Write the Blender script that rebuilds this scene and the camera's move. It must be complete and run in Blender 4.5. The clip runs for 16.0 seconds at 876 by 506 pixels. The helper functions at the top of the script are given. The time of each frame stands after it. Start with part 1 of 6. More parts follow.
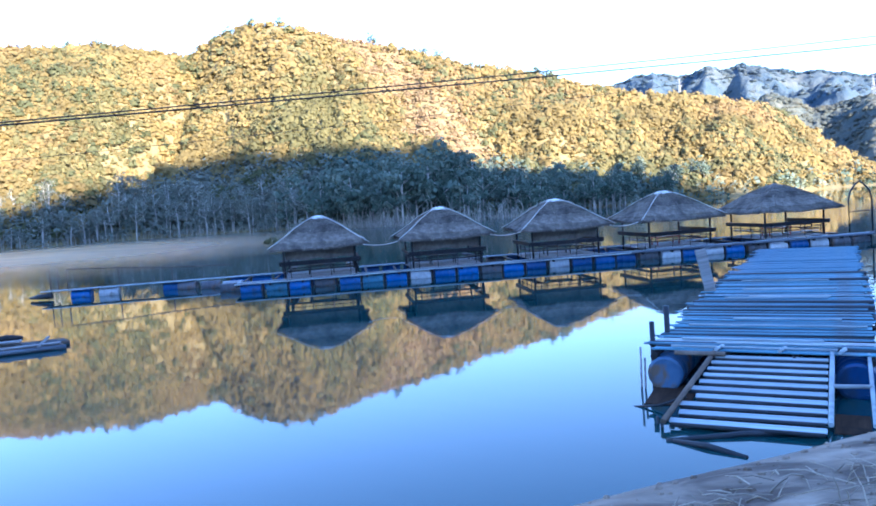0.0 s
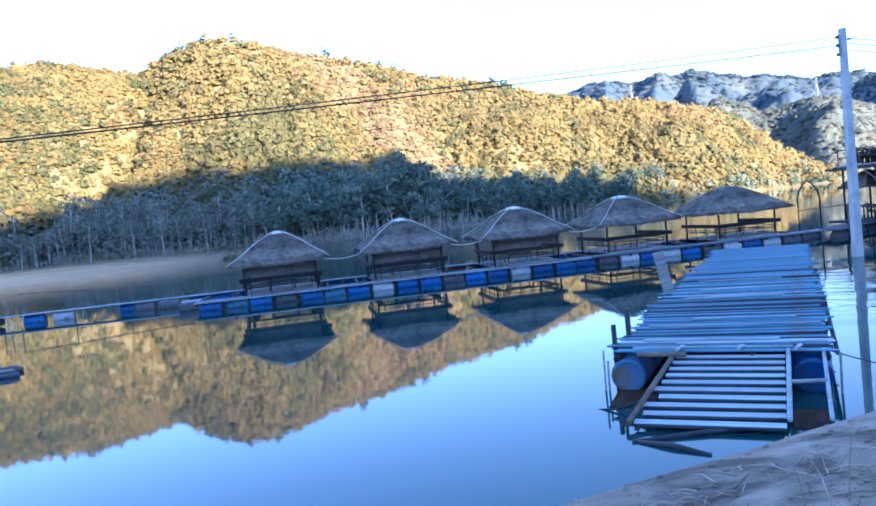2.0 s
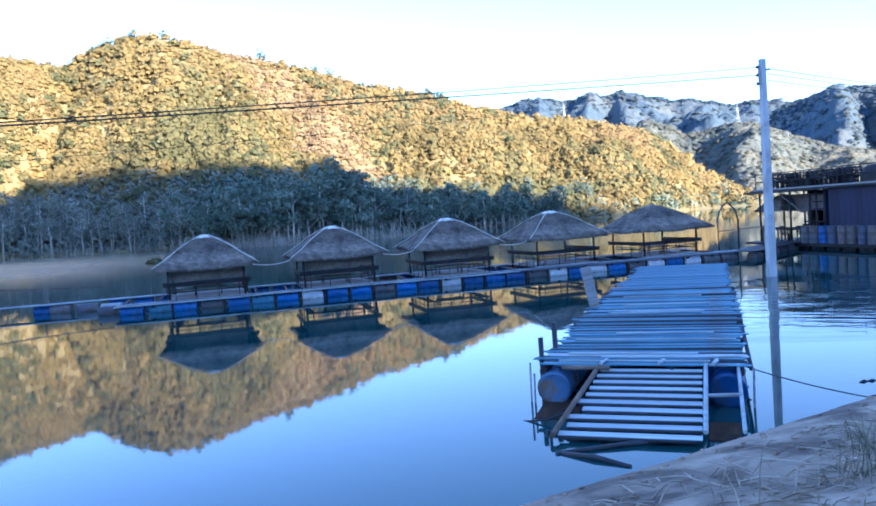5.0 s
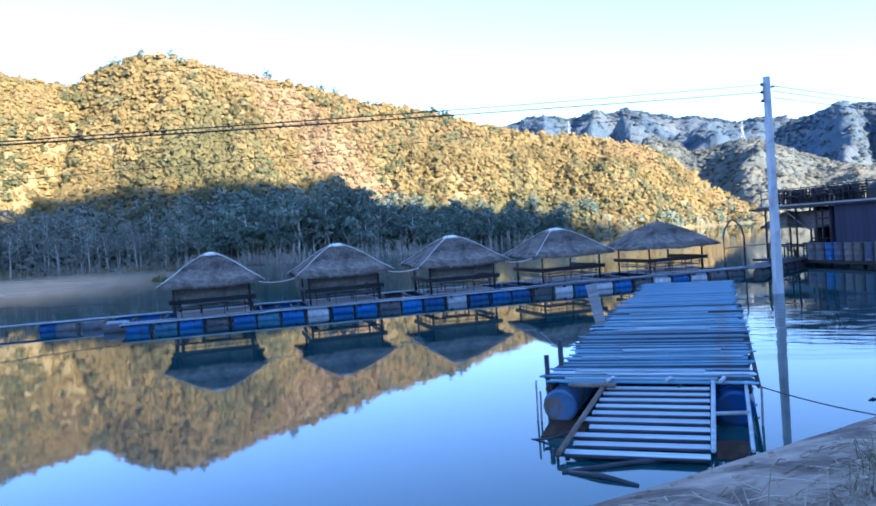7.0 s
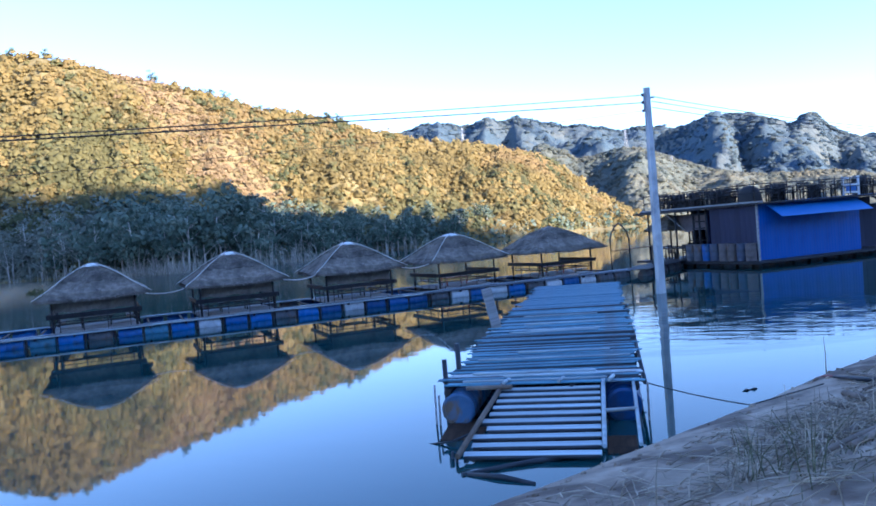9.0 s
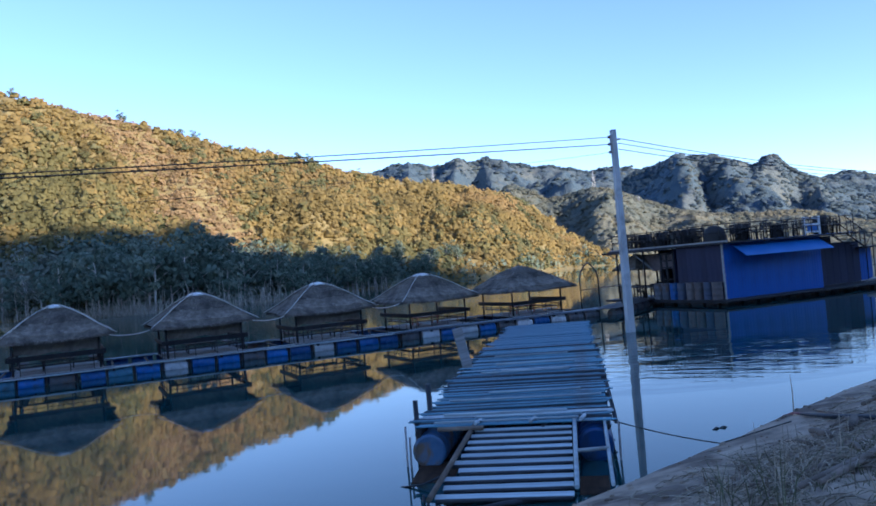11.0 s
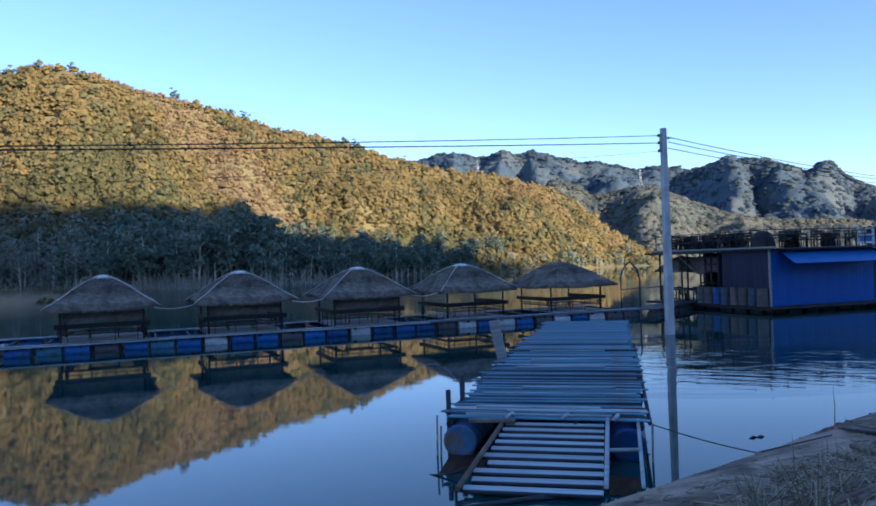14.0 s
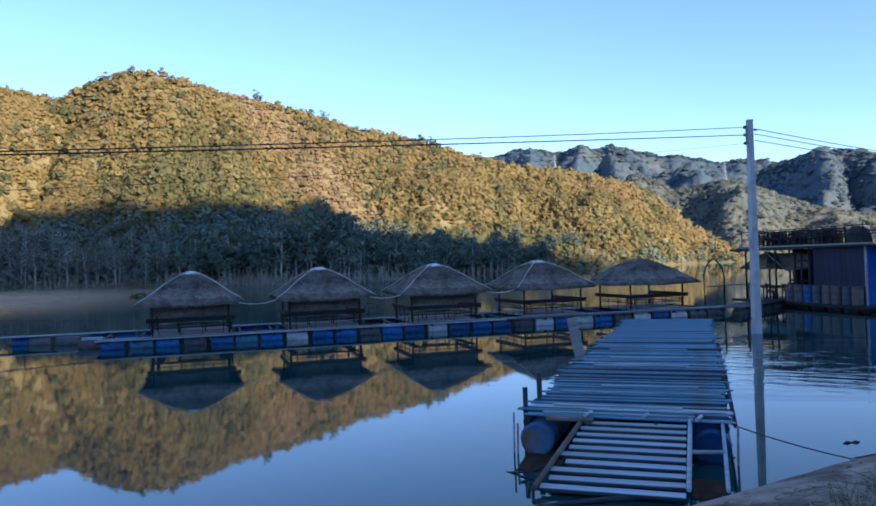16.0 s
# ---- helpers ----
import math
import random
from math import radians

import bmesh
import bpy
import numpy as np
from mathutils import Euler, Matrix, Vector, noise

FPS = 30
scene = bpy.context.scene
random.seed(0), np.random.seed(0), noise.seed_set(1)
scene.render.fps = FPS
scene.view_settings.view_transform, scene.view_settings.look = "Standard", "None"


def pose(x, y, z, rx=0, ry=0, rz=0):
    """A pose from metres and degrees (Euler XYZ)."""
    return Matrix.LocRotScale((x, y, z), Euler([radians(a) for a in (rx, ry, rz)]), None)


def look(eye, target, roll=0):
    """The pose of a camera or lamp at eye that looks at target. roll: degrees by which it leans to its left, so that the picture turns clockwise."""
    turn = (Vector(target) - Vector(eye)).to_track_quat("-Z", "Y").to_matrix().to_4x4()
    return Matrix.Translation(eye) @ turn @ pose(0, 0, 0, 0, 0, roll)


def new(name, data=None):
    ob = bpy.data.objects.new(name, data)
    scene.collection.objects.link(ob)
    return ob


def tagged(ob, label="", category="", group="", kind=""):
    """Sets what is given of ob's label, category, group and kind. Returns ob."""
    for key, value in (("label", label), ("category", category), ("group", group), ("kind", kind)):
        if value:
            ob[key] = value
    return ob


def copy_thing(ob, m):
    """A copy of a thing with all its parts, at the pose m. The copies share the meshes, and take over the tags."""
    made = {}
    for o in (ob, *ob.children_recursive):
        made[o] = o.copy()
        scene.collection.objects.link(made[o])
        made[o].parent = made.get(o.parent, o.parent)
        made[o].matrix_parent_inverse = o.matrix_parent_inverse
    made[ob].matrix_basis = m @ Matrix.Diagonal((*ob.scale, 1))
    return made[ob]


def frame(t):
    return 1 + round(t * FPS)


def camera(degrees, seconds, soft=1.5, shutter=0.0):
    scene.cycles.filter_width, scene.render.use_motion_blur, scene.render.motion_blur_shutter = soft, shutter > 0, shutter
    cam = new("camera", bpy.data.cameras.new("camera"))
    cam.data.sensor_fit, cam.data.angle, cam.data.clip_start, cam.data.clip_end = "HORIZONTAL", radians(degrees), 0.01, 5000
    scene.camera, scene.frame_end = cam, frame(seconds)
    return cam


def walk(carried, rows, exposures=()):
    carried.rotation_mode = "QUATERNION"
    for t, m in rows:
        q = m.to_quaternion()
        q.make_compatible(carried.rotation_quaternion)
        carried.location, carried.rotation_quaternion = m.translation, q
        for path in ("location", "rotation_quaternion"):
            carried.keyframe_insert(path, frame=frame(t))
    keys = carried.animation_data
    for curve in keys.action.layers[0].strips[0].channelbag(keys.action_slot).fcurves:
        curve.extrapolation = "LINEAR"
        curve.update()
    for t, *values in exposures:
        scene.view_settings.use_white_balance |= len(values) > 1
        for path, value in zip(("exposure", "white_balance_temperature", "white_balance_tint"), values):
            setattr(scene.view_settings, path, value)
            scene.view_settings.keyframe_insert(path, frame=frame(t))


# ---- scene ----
SOFT = 1.75
EXPOSURES = [(0.0, 2.53, 4950, 15), (2.0, 2.42, 4950, 15), (5.0, 2.33, 4950, 15), (9.0, 2.02, 5050, 16), (9.5, 1.81, 5250, 17), (10.2, 1.57, 5250, 16), (11.2, 1.18, 5200, 14), (12.3, 0.98, 5150, 13),
             (13.5, 1.02, 5200, 13), (16.0, 1.13, 5250, 13)]
cam = camera(61.06, 16.0, soft=SOFT)
EYE = (0.0, 0.0, 3.2)
ROWS = [
    (0.0, 86.295, 4.080, -0.158),
    (0.5, 87.174, 4.530, -0.974),
    (1.0, 87.244, 5.113, -1.803),
    (1.5, 86.960, 5.868, -1.430),
    (2.0, 86.864, 5.838, -3.243),
    (2.5, 86.985, 5.464, -4.350),
    (3.0, 87.024, 5.332, -6.249),
    (3.5, 87.026, 5.223, -6.477),
    (4.0, 86.359, 5.405, -7.526),
    (4.5, 86.811, 5.126, -7.423),
    (5.0, 87.193, 3.914, -8.435),
    (5.2, 87.667, 3.368, -8.426),
    (7.5, 88.615, 4.163, -8.060),
    (8.0, 88.667, 4.154, -9.518),
    (8.5, 88.364, 3.946, -12.342),
    (9.0, 88.433, 4.672, -16.023),
    (9.5, 89.485, 5.357, -17.779),
    (10.0, 89.921, 5.310, -17.981),
    (10.2, 90.304, 5.210, -17.744),
    (12.3, 91.898, 3.752, -19.498),
    (12.5, 91.861, 3.626, -18.945),
    (13.0, 91.142, 2.790, -17.571),
    (13.5, 90.607, 1.984, -16.928),
    (14.0, 90.725, 1.769, -15.216),
    (14.5, 90.774, 1.546, -13.606),
    (15.0, 90.789, 1.639, -12.072),
    (15.5, 90.798, 1.809, -11.049),
    (16.0, 90.651, 1.790, -9.329),
]
walk(cam, [(t, pose(*EYE, rx, ry, rz)) for t, rx, ry, rz in ROWS], EXPOSURES)

# ---- sky and sun: low evening sun from behind the near ridge ----
SUN_AZ, SUN_EL = 148.0, 16.0
SUN_DIR = Vector((math.sin(radians(SUN_AZ)) * math.cos(radians(SUN_EL)), math.cos(radians(SUN_AZ)) * math.cos(radians(SUN_EL)), math.sin(radians(SUN_EL))))
world = bpy.data.worlds.new("world")
scene.world = world
world.use_nodes = True
wn = world.node_tree
sky = wn.nodes.new("ShaderNodeTexSky")
sky.sky_type, sky.sun_disc = "NISHITA", False
sky.sun_elevation, sky.sun_rotation = radians(SUN_EL), radians(SUN_AZ)
sky.air_density, sky.dust_density, sky.ozone_density = 1.0, 0.35, 1.5
sky.altitude = 1800
haze = wn.nodes.new("ShaderNodeMix")
haze.data_type, haze.blend_type = "RGBA", "MULTIPLY"
haze.inputs[0].default_value, haze.inputs[7].default_value = 1.0, (1.03, 0.985, 1.02, 1)
wn.links.new(sky.outputs[0], haze.inputs[6])
wn.links.new(haze.outputs[2], wn.nodes["Background"].inputs[0])
wn.nodes["Background"].inputs[1].default_value = 0.132
sun = new("sun", bpy.data.lights.new("sun", "SUN"))
sun.data.energy, sun.data.angle, sun.data.color = 5.0, radians(0.6), (1.0, 0.78, 0.50)
sun.matrix_world = look((0, -60, 150), Vector((0, -60, 150)) - SUN_DIR)

# ---- tools ----
rng = np.random.default_rng(7)


class Geo:
    """Collects vertices and faces for one mesh."""

    def __init__(self):
        self.v, self.f, self.s = [], [], []

    def add(self, verts, faces, smooth=False):
        o = len(self.v)
        self.v += [tuple(p) for p in verts]
        self.f += [tuple(i + o for i in f) for f in faces]
        self.s += [smooth] * len(faces)
        return self

    def box(self, c, s, m=None, ch=0.0):
        """A box of size s round c, turned by m, with its long edges chamfered by ch."""
        x, y, z = s[0] / 2, s[1] / 2, s[2] / 2
        if ch:
            ax = max(range(3), key=lambda i: s[i])
            h = (x, y, z)
            a, b = [i for i in range(3) if i != ax]
            ring = [(h[a], h[b] - ch), (h[a] - ch, h[b]), (-h[a] + ch, h[b]), (-h[a], h[b] - ch),
                    (-h[a], -h[b] + ch), (-h[a] + ch, -h[b]), (h[a] - ch, -h[b]), (h[a], -h[b] + ch)]
            vs = []
            for e in (-h[ax], h[ax]):
                for p, q in ring:
                    w = [0, 0, 0]
                    w[ax], w[a], w[b] = e, p, q
                    vs.append(Vector(w))
            fs = [(i, (i + 1) % 8, 8 + (i + 1) % 8, 8 + i) for i in range(8)] + [tuple(range(7, -1, -1)), tuple(range(8, 16))]
            if ax == 1:
                fs = [tuple(reversed(f)) for f in fs]
        else:
            vs = [Vector((i * x, j * y, k * z)) for i in (-1, 1) for j in (-1, 1) for k in (-1, 1)]
            fs = [(0, 1, 3, 2), (4, 6, 7, 5), (0, 4, 5, 1), (2, 3, 7, 6), (0, 2, 6, 4), (1, 5, 7, 3)]
        c = Vector(c)
        return self.add([(m @ v if m else v) + c for v in vs], fs)

    def tube(self, pts, radii, n=8, caps=True, smooth=True):
        """A round bar along pts; radii is one number or one for each point."""
        pts = [Vector(p) for p in pts]
        r = [radii] * len(pts) if isinstance(radii, (int, float)) else list(radii)
        vs, fs = [], []
        for i, p in enumerate(pts):
            d = (pts[min(i + 1, len(pts) - 1)] - pts[max(i - 1, 0)]).normalized()
            q = d.to_track_quat("Z", "Y")
            for k in range(n):
                a = 2 * math.pi * k / n
                vs.append(p + q @ Vector((r[i] * math.cos(a), r[i] * math.sin(a), 0)))
        for i in range(len(pts) - 1):
            for k in range(n):
                fs.append((i * n + k, i * n + (k + 1) % n, (i + 1) * n + (k + 1) % n, (i + 1) * n + k))
        self.add(vs, fs, smooth)
        if caps:
            o = len(self.v) - len(vs)
            self.f += [tuple(o + k for k in range(n - 1, -1, -1)), tuple(o + (len(pts) - 1) * n + k for k in range(n))]
            self.s += [False, False]
        return self

    def mesh(self, name):
        me = bpy.data.meshes.new(name)
        me.from_pydata(self.v, [], self.f)
        me.polygons.foreach_set("use_smooth", self.s)
        me.update()
        return me


def thing(name, label, category, group="", kind="", at=None):
    ob = new(name)
    if at is not None:
        ob.matrix_basis = at
    return tagged(ob, label, category, group, kind)


def part(name, geo, material, parent, label="", at=None):
    me = geo.mesh(name) if isinstance(geo, Geo) else geo
    if material and not me.materials:
        me.materials.append(material)
    ob = new(name, me)
    ob.parent = parent
    if at is not None:
        ob.matrix_basis = at
    if label:
        ob["label"] = label
    return ob


def solid(name, geo, material, label, category, group="", kind="", at=None):
    ob = part(name, geo, material, None, "", at)
    return tagged(ob, label, category, group, kind)


def quads(name, centres, normals, sizes, ratio=1.0, shade=None):
    """One mesh of loose leaf-like quads, quickly."""
    n = len(centres)
    t = np.cross(normals, rng.normal(size=(n, 3)))
    t /= np.linalg.norm(t, axis=1, keepdims=True) + 1e-9
    b = np.cross(normals, t)
    b /= np.linalg.norm(b, axis=1, keepdims=True) + 1e-9
    s = np.asarray(sizes)[:, None]
    t, b = t * s, b * s * ratio
    v = np.stack([centres - t, centres - b * 0.75, centres + t, centres + b * 0.75], 1).reshape(-1, 3)
    me = bpy.data.meshes.new(name)
    me.vertices.add(4 * n)
    me.vertices.foreach_set("co", v.astype(np.float32).ravel())
    me.loops.add(4 * n)
    me.loops.foreach_set("vertex_index", np.arange(4 * n, dtype=np.int32))
    me.polygons.add(n)
    me.polygons.foreach_set("loop_start", np.arange(0, 4 * n, 4, dtype=np.int32))
    me.update(calc_edges=True)
    if shade is not None:
        me.normals_split_custom_set_from_vertices(np.repeat(shade, 4, axis=0))
    return me


def clumps(name, pos, rad, per, tall=1.0, leaf=0.36, jitter=0.45, rounded=0.0, face=(0, 0, 0.15), fine=1.0, lean=0.0):
    """Leafy clumps round pos with radius rad, each of `per` leaf sprays."""
    n = len(pos)
    d = rng.normal(size=(n, per, 3))
    d[..., 2] = np.abs(d[..., 2]) * 1.1 - 0.25
    d /= np.linalg.norm(d, axis=2, keepdims=True)
    r = rad[:, None, None] * rng.uniform(0.55, 1.08, size=(n, per, 1))
    c = pos[:, None, :] + d * r * np.array([1, 1, tall])
    nn = d + lean * np.array(face) + rng.normal(scale=jitter, size=d.shape)
    nn /= np.linalg.norm(nn, axis=2, keepdims=True)
    s = (rad[:, None] ** fine * leaf * rng.uniform(0.6, 1.3, size=(n, per)))
    shade = None
    if rounded:
        shade = d * rounded + nn * (1 - rounded) + np.array(face)
        shade = (shade / np.linalg.norm(shade, axis=2, keepdims=True)).reshape(-1, 3)
    return quads(name, c.reshape(-1, 3), nn.reshape(-1, 3), s.ravel(), shade=shade)


BUSH_RINGS = ((0.92, 0.30, 5), (0.55, 0.84, 6), (-0.05, 1.0, 6))


def bushes(name, pos, rad, tall=0.9, fringe=8, leaf=0.25, uneven=0.28, face=(0, 0, 0.2), core=1.0):
    """Rounded, lumpy bushes, each a broken dome of foliage with a fringe of leaf sprays."""
    d, f = [(0, 0, 1)], []
    for h, r, k in BUSH_RINGS:
        d += [(r * math.cos(2 * math.pi * (i + h) / k), r * math.sin(2 * math.pi * (i + h) / k), h) for i in range(k)]
    f += [(0, 1 + i, 1 + (i + 1) % 5) for i in range(5)]
    f += [(1 + i % 5, 6 + i, 6 + (i + 1) % 6) for i in range(6)] + [(1 + i, 6 + (i + 1) % 6, 1 + (i + 1) % 5) for i in range(5)]
    f += [(6 + i, 12 + i, 12 + (i + 1) % 6) for i in range(6)] + [(6 + i, 12 + (i + 1) % 6, 6 + (i + 1) % 6) for i in range(6)]
    d, f = np.array(d), np.array(f, np.int32)
    n, k = len(pos), len(d)
    turn = rng.uniform(0, 2 * math.pi, (n, 1))
    x, y = d[:, 0] * np.cos(turn) - d[:, 1] * np.sin(turn), d[:, 0] * np.sin(turn) + d[:, 1] * np.cos(turn)
    shape = np.stack([x, y, np.broadcast_to(d[:, 2], (n, k))], -1) * np.array([1, 1, tall])
    shape *= rng.uniform(1 - uneven, 1 + uneven, (n, k, 1)) * rng.uniform(0.85, 1.15, (n, 1, 3))
    v = pos[:, None, :] + shape * core * rad[:, None, None]
    dn = rng.normal(size=(n, fringe, 3))
    dn[..., 2] = np.abs(dn[..., 2])
    dn /= np.linalg.norm(dn, axis=2, keepdims=True)
    c = pos[:, None, :] + dn * np.array([1, 1, tall]) * rad[:, None, None] * rng.uniform(0.85, 1.12, (n, fringe, 1))
    nn = dn + np.array(face) + rng.normal(scale=0.4, size=dn.shape)
    nn /= np.linalg.norm(nn, axis=2, keepdims=True)
    t = np.cross(nn, rng.normal(size=nn.shape))
    t /= np.linalg.norm(t, axis=2, keepdims=True)
    b = np.cross(nn, t)
    size = rad[:, None, None] * leaf * rng.uniform(0.6, 1.3, (n, fringe, 1))
    q = np.stack([c - t * size, c - b * size * 0.75, c + t * size, c + b * size * 0.75], 2).reshape(-1, 3)
    tri = (f[None] + (np.arange(n, dtype=np.int32) * k)[:, None, None]).reshape(-1)
    loops = np.concatenate([tri, n * k + np.arange(len(q), dtype=np.int32)])
    starts = np.concatenate([np.arange(0, len(tri), 3), len(tri) + np.arange(0, len(q), 4)]).astype(np.int32)
    me = bpy.data.meshes.new(name)
    me.vertices.add(n * k + len(q))
    me.vertices.foreach_set("co", np.concatenate([v.reshape(-1, 3), q]).astype(np.float32).ravel())
    me.loops.add(len(loops))
    me.loops.foreach_set("vertex_index", loops.astype(np.int32))
    me.polygons.add(len(starts))
    me.polygons.foreach_set("loop_start", starts)
    me.polygons.foreach_set("use_smooth", np.ones(len(starts), bool))
    me.update(calc_edges=True)
    return me


def grid_mesh(name, pts):
    """A smooth sheet through an array of points [rows, columns, 3]."""
    a, b = pts.shape[:2]
    g = Geo()
    idx = np.arange(a * b).reshape(a, b)
    g.v = [tuple(p) for p in pts.reshape(-1, 3)]
    g.f = [tuple(int(i) for i in q) for q in np.stack([idx[:-1, :-1], idx[:-1, 1:], idx[1:, 1:], idx[1:, :-1]], -1).reshape(-1, 4)]
    g.s = [True] * len(g.f)
    return g.mesh(name)


def fbm(x, y, scale, octaves=4, seed=0.0):
    return np.array([noise.fractal(Vector((a / scale + seed, b / scale - seed, seed)), 0.9, 2.1, octaves) for a, b in zip(np.ravel(x), np.ravel(y))]).reshape(np.shape(x))

# ---- materials ----


def ramp(nt, fac, stops):
    r = nt.nodes.new("ShaderNodeValToRGB")
    el = r.color_ramp.elements
    while len(el) < len(stops):
        el.new(0.5)
    for e, (p, c) in zip(el, stops):
        e.position, e.color = p, (*c, 1)
    nt.links.new(fac, r.inputs[0])
    return r.outputs[0]


def noise_node(nt, scale, detail=4.0, rough=0.55, stretch=None, coords="Object", distort=0.0, turn=0.0):
    tc = nt.nodes.new("ShaderNodeTexCoord")
    out = tc.outputs[coords]
    if stretch:
        mp = nt.nodes.new("ShaderNodeMapping")
        mp.vector_type = "TEXTURE"
        mp.inputs["Scale"].default_value = [1 / k for k in stretch]
        mp.inputs["Rotation"].default_value = (0, 0, radians(turn))
        nt.links.new(out, mp.inputs[0])
        out = mp.outputs[0]
    n = nt.nodes.new("ShaderNodeTexNoise")
    n.inputs["Scale"].default_value, n.inputs["Detail"].default_value = scale, detail
    n.inputs["Roughness"].default_value, n.inputs["Distortion"].default_value = rough, distort
    nt.links.new(out, n.inputs["Vector"])
    return n.outputs["Fac"]


def mix(nt, fac, a, b, mode="MIX"):
    m = nt.nodes.new("ShaderNodeMix")
    m.data_type, m.blend_type = "RGBA", mode
    for sock, val in ((m.inputs[0], fac), (m.inputs[6], a), (m.inputs[7], b)):
        if hasattr(val, "is_linked"):
            nt.links.new(val, sock)
        elif isinstance(val, (int, float)):
            sock.default_value = val
        else:
            sock.default_value = (*val, 1)
    return m.outputs[2]


def bump(nt, bsdf, height, strength, distance):
    b = nt.nodes.new("ShaderNodeBump")
    b.inputs["Strength"].default_value, b.inputs["Distance"].default_value = strength, distance
    nt.links.new(height, b.inputs["Height"])
    nt.links.new(b.outputs[0], bsdf.inputs["Normal"])


def surface(name, dark, light, scale=3.0, rough=0.7, stretch=None, stain=None, stain_scale=0.8, stain_at=(0.5, 0.7), metal=0.0,
            relief=0.3, depth=0.01, by_object=0.0, by_island=0.0, spec=0.4, rough_var=0.12, coords="Object"):
    """A worn surface: grain between two colours, stains, relief, and a change of tone from piece to piece."""
    m = bpy.data.materials.new(name)
    m.use_nodes = True
    nt = m.node_tree
    bs = nt.nodes["Principled BSDF"]
    g = noise_node(nt, scale, 5.0, 0.6, stretch, coords)
    col = ramp(nt, g, [(0.3, dark), (0.7, light)])
    if stain:
        s = noise_node(nt, stain_scale, 3.0, 0.6, None, coords, 0.4)
        k = ramp(nt, s, [(stain_at[0], (0, 0, 0)), (stain_at[1], (1, 1, 1))])
        col = mix(nt, k, col, stain)
    if by_object or by_island:
        if by_object:
            info = nt.nodes.new("ShaderNodeObjectInfo").outputs["Random"]
        else:
            info = nt.nodes.new("ShaderNodeNewGeometry").outputs["Random Per Island"]
        amt = by_object or by_island
        v = ramp(nt, info, [(0.0, (1 - amt,) * 3), (1.0, (1 + amt,) * 3)])
        col = mix(nt, 1.0, col, v, "MULTIPLY")
    nt.links.new(col, bs.inputs["Base Color"])
    rr = nt.nodes.new("ShaderNodeMapRange")
    rr.inputs[3].default_value, rr.inputs[4].default_value = max(0.02, rough - rough_var), min(1, rough + rough_var)
    nt.links.new(g, rr.inputs[0])
    nt.links.new(rr.outputs[0], bs.inputs["Roughness"])
    bs.inputs["Metallic"].default_value = metal
    bs.inputs["Specular IOR Level"].default_value = spec
    if relief:
        bump(nt, bs, g, relief, depth)
    return m


def foliage(name, stops, patch=0.045, spray=0.35, dry=None, dry_scale=0.02, through_light=0.25, tufts=0.16):
    """Leaves: patches of tone over the slope, clump by clump and spray by spray."""
    m = bpy.data.materials.new(name)
    m.use_nodes = True
    nt = m.node_tree
    bs = nt.nodes["Principled BSDF"]
    a = noise_node(nt, patch, 4.0, 0.65)
    b = noise_node(nt, spray, 2.0, 0.5)
    s = nt.nodes.new("ShaderNodeMath")
    s.operation, s.inputs[1].default_value = "MULTIPLY_ADD", 1.9
    nt.links.new(a, s.inputs[0])
    nt.links.new(b, s.inputs[2])
    isl = nt.nodes.new("ShaderNodeNewGeometry").outputs["Random Per Island"]
    t = nt.nodes.new("ShaderNodeMath")
    t.operation, t.inputs[1].default_value = "MULTIPLY_ADD", tufts
    nt.links.new(isl, t.inputs[0])
    nt.links.new(s.outputs[0], t.inputs[2])
    mr = nt.nodes.new("ShaderNodeMapRange")
    mr.inputs[1].default_value, mr.inputs[2].default_value = 1.45 - 0.36 + tufts * 0.1, 1.45 + 0.36 + tufts * 0.9
    nt.links.new(t.outputs[0], mr.inputs[0])
    col = ramp(nt, mr.outputs[0], stops)
    if dry:
        d = noise_node(nt, dry_scale, 3.0, 0.6, None, "Object", 0.5)
        col = mix(nt, ramp(nt, d, [(0.55, (0, 0, 0)), (0.68, (0.8, 0.8, 0.8))]), col, dry)
    nt.links.new(col, bs.inputs["Base Color"])
    bs.inputs["Roughness"].default_value = 0.75
    bs.inputs["Specular IOR Level"].default_value = 0.2
    if through_light:
        tr = nt.nodes.new("ShaderNodeBsdfTranslucent")
        nt.links.new(col, tr.inputs[0])
        mx = nt.nodes.new("ShaderNodeMixShader")
        mx.inputs[0].default_value = through_light
        nt.links.new(bs.outputs[0], mx.inputs[1])
        nt.links.new(tr.outputs[0], mx.inputs[2])
        nt.links.new(mx.outputs[0], nt.nodes["Material Output"].inputs[0])
    return m


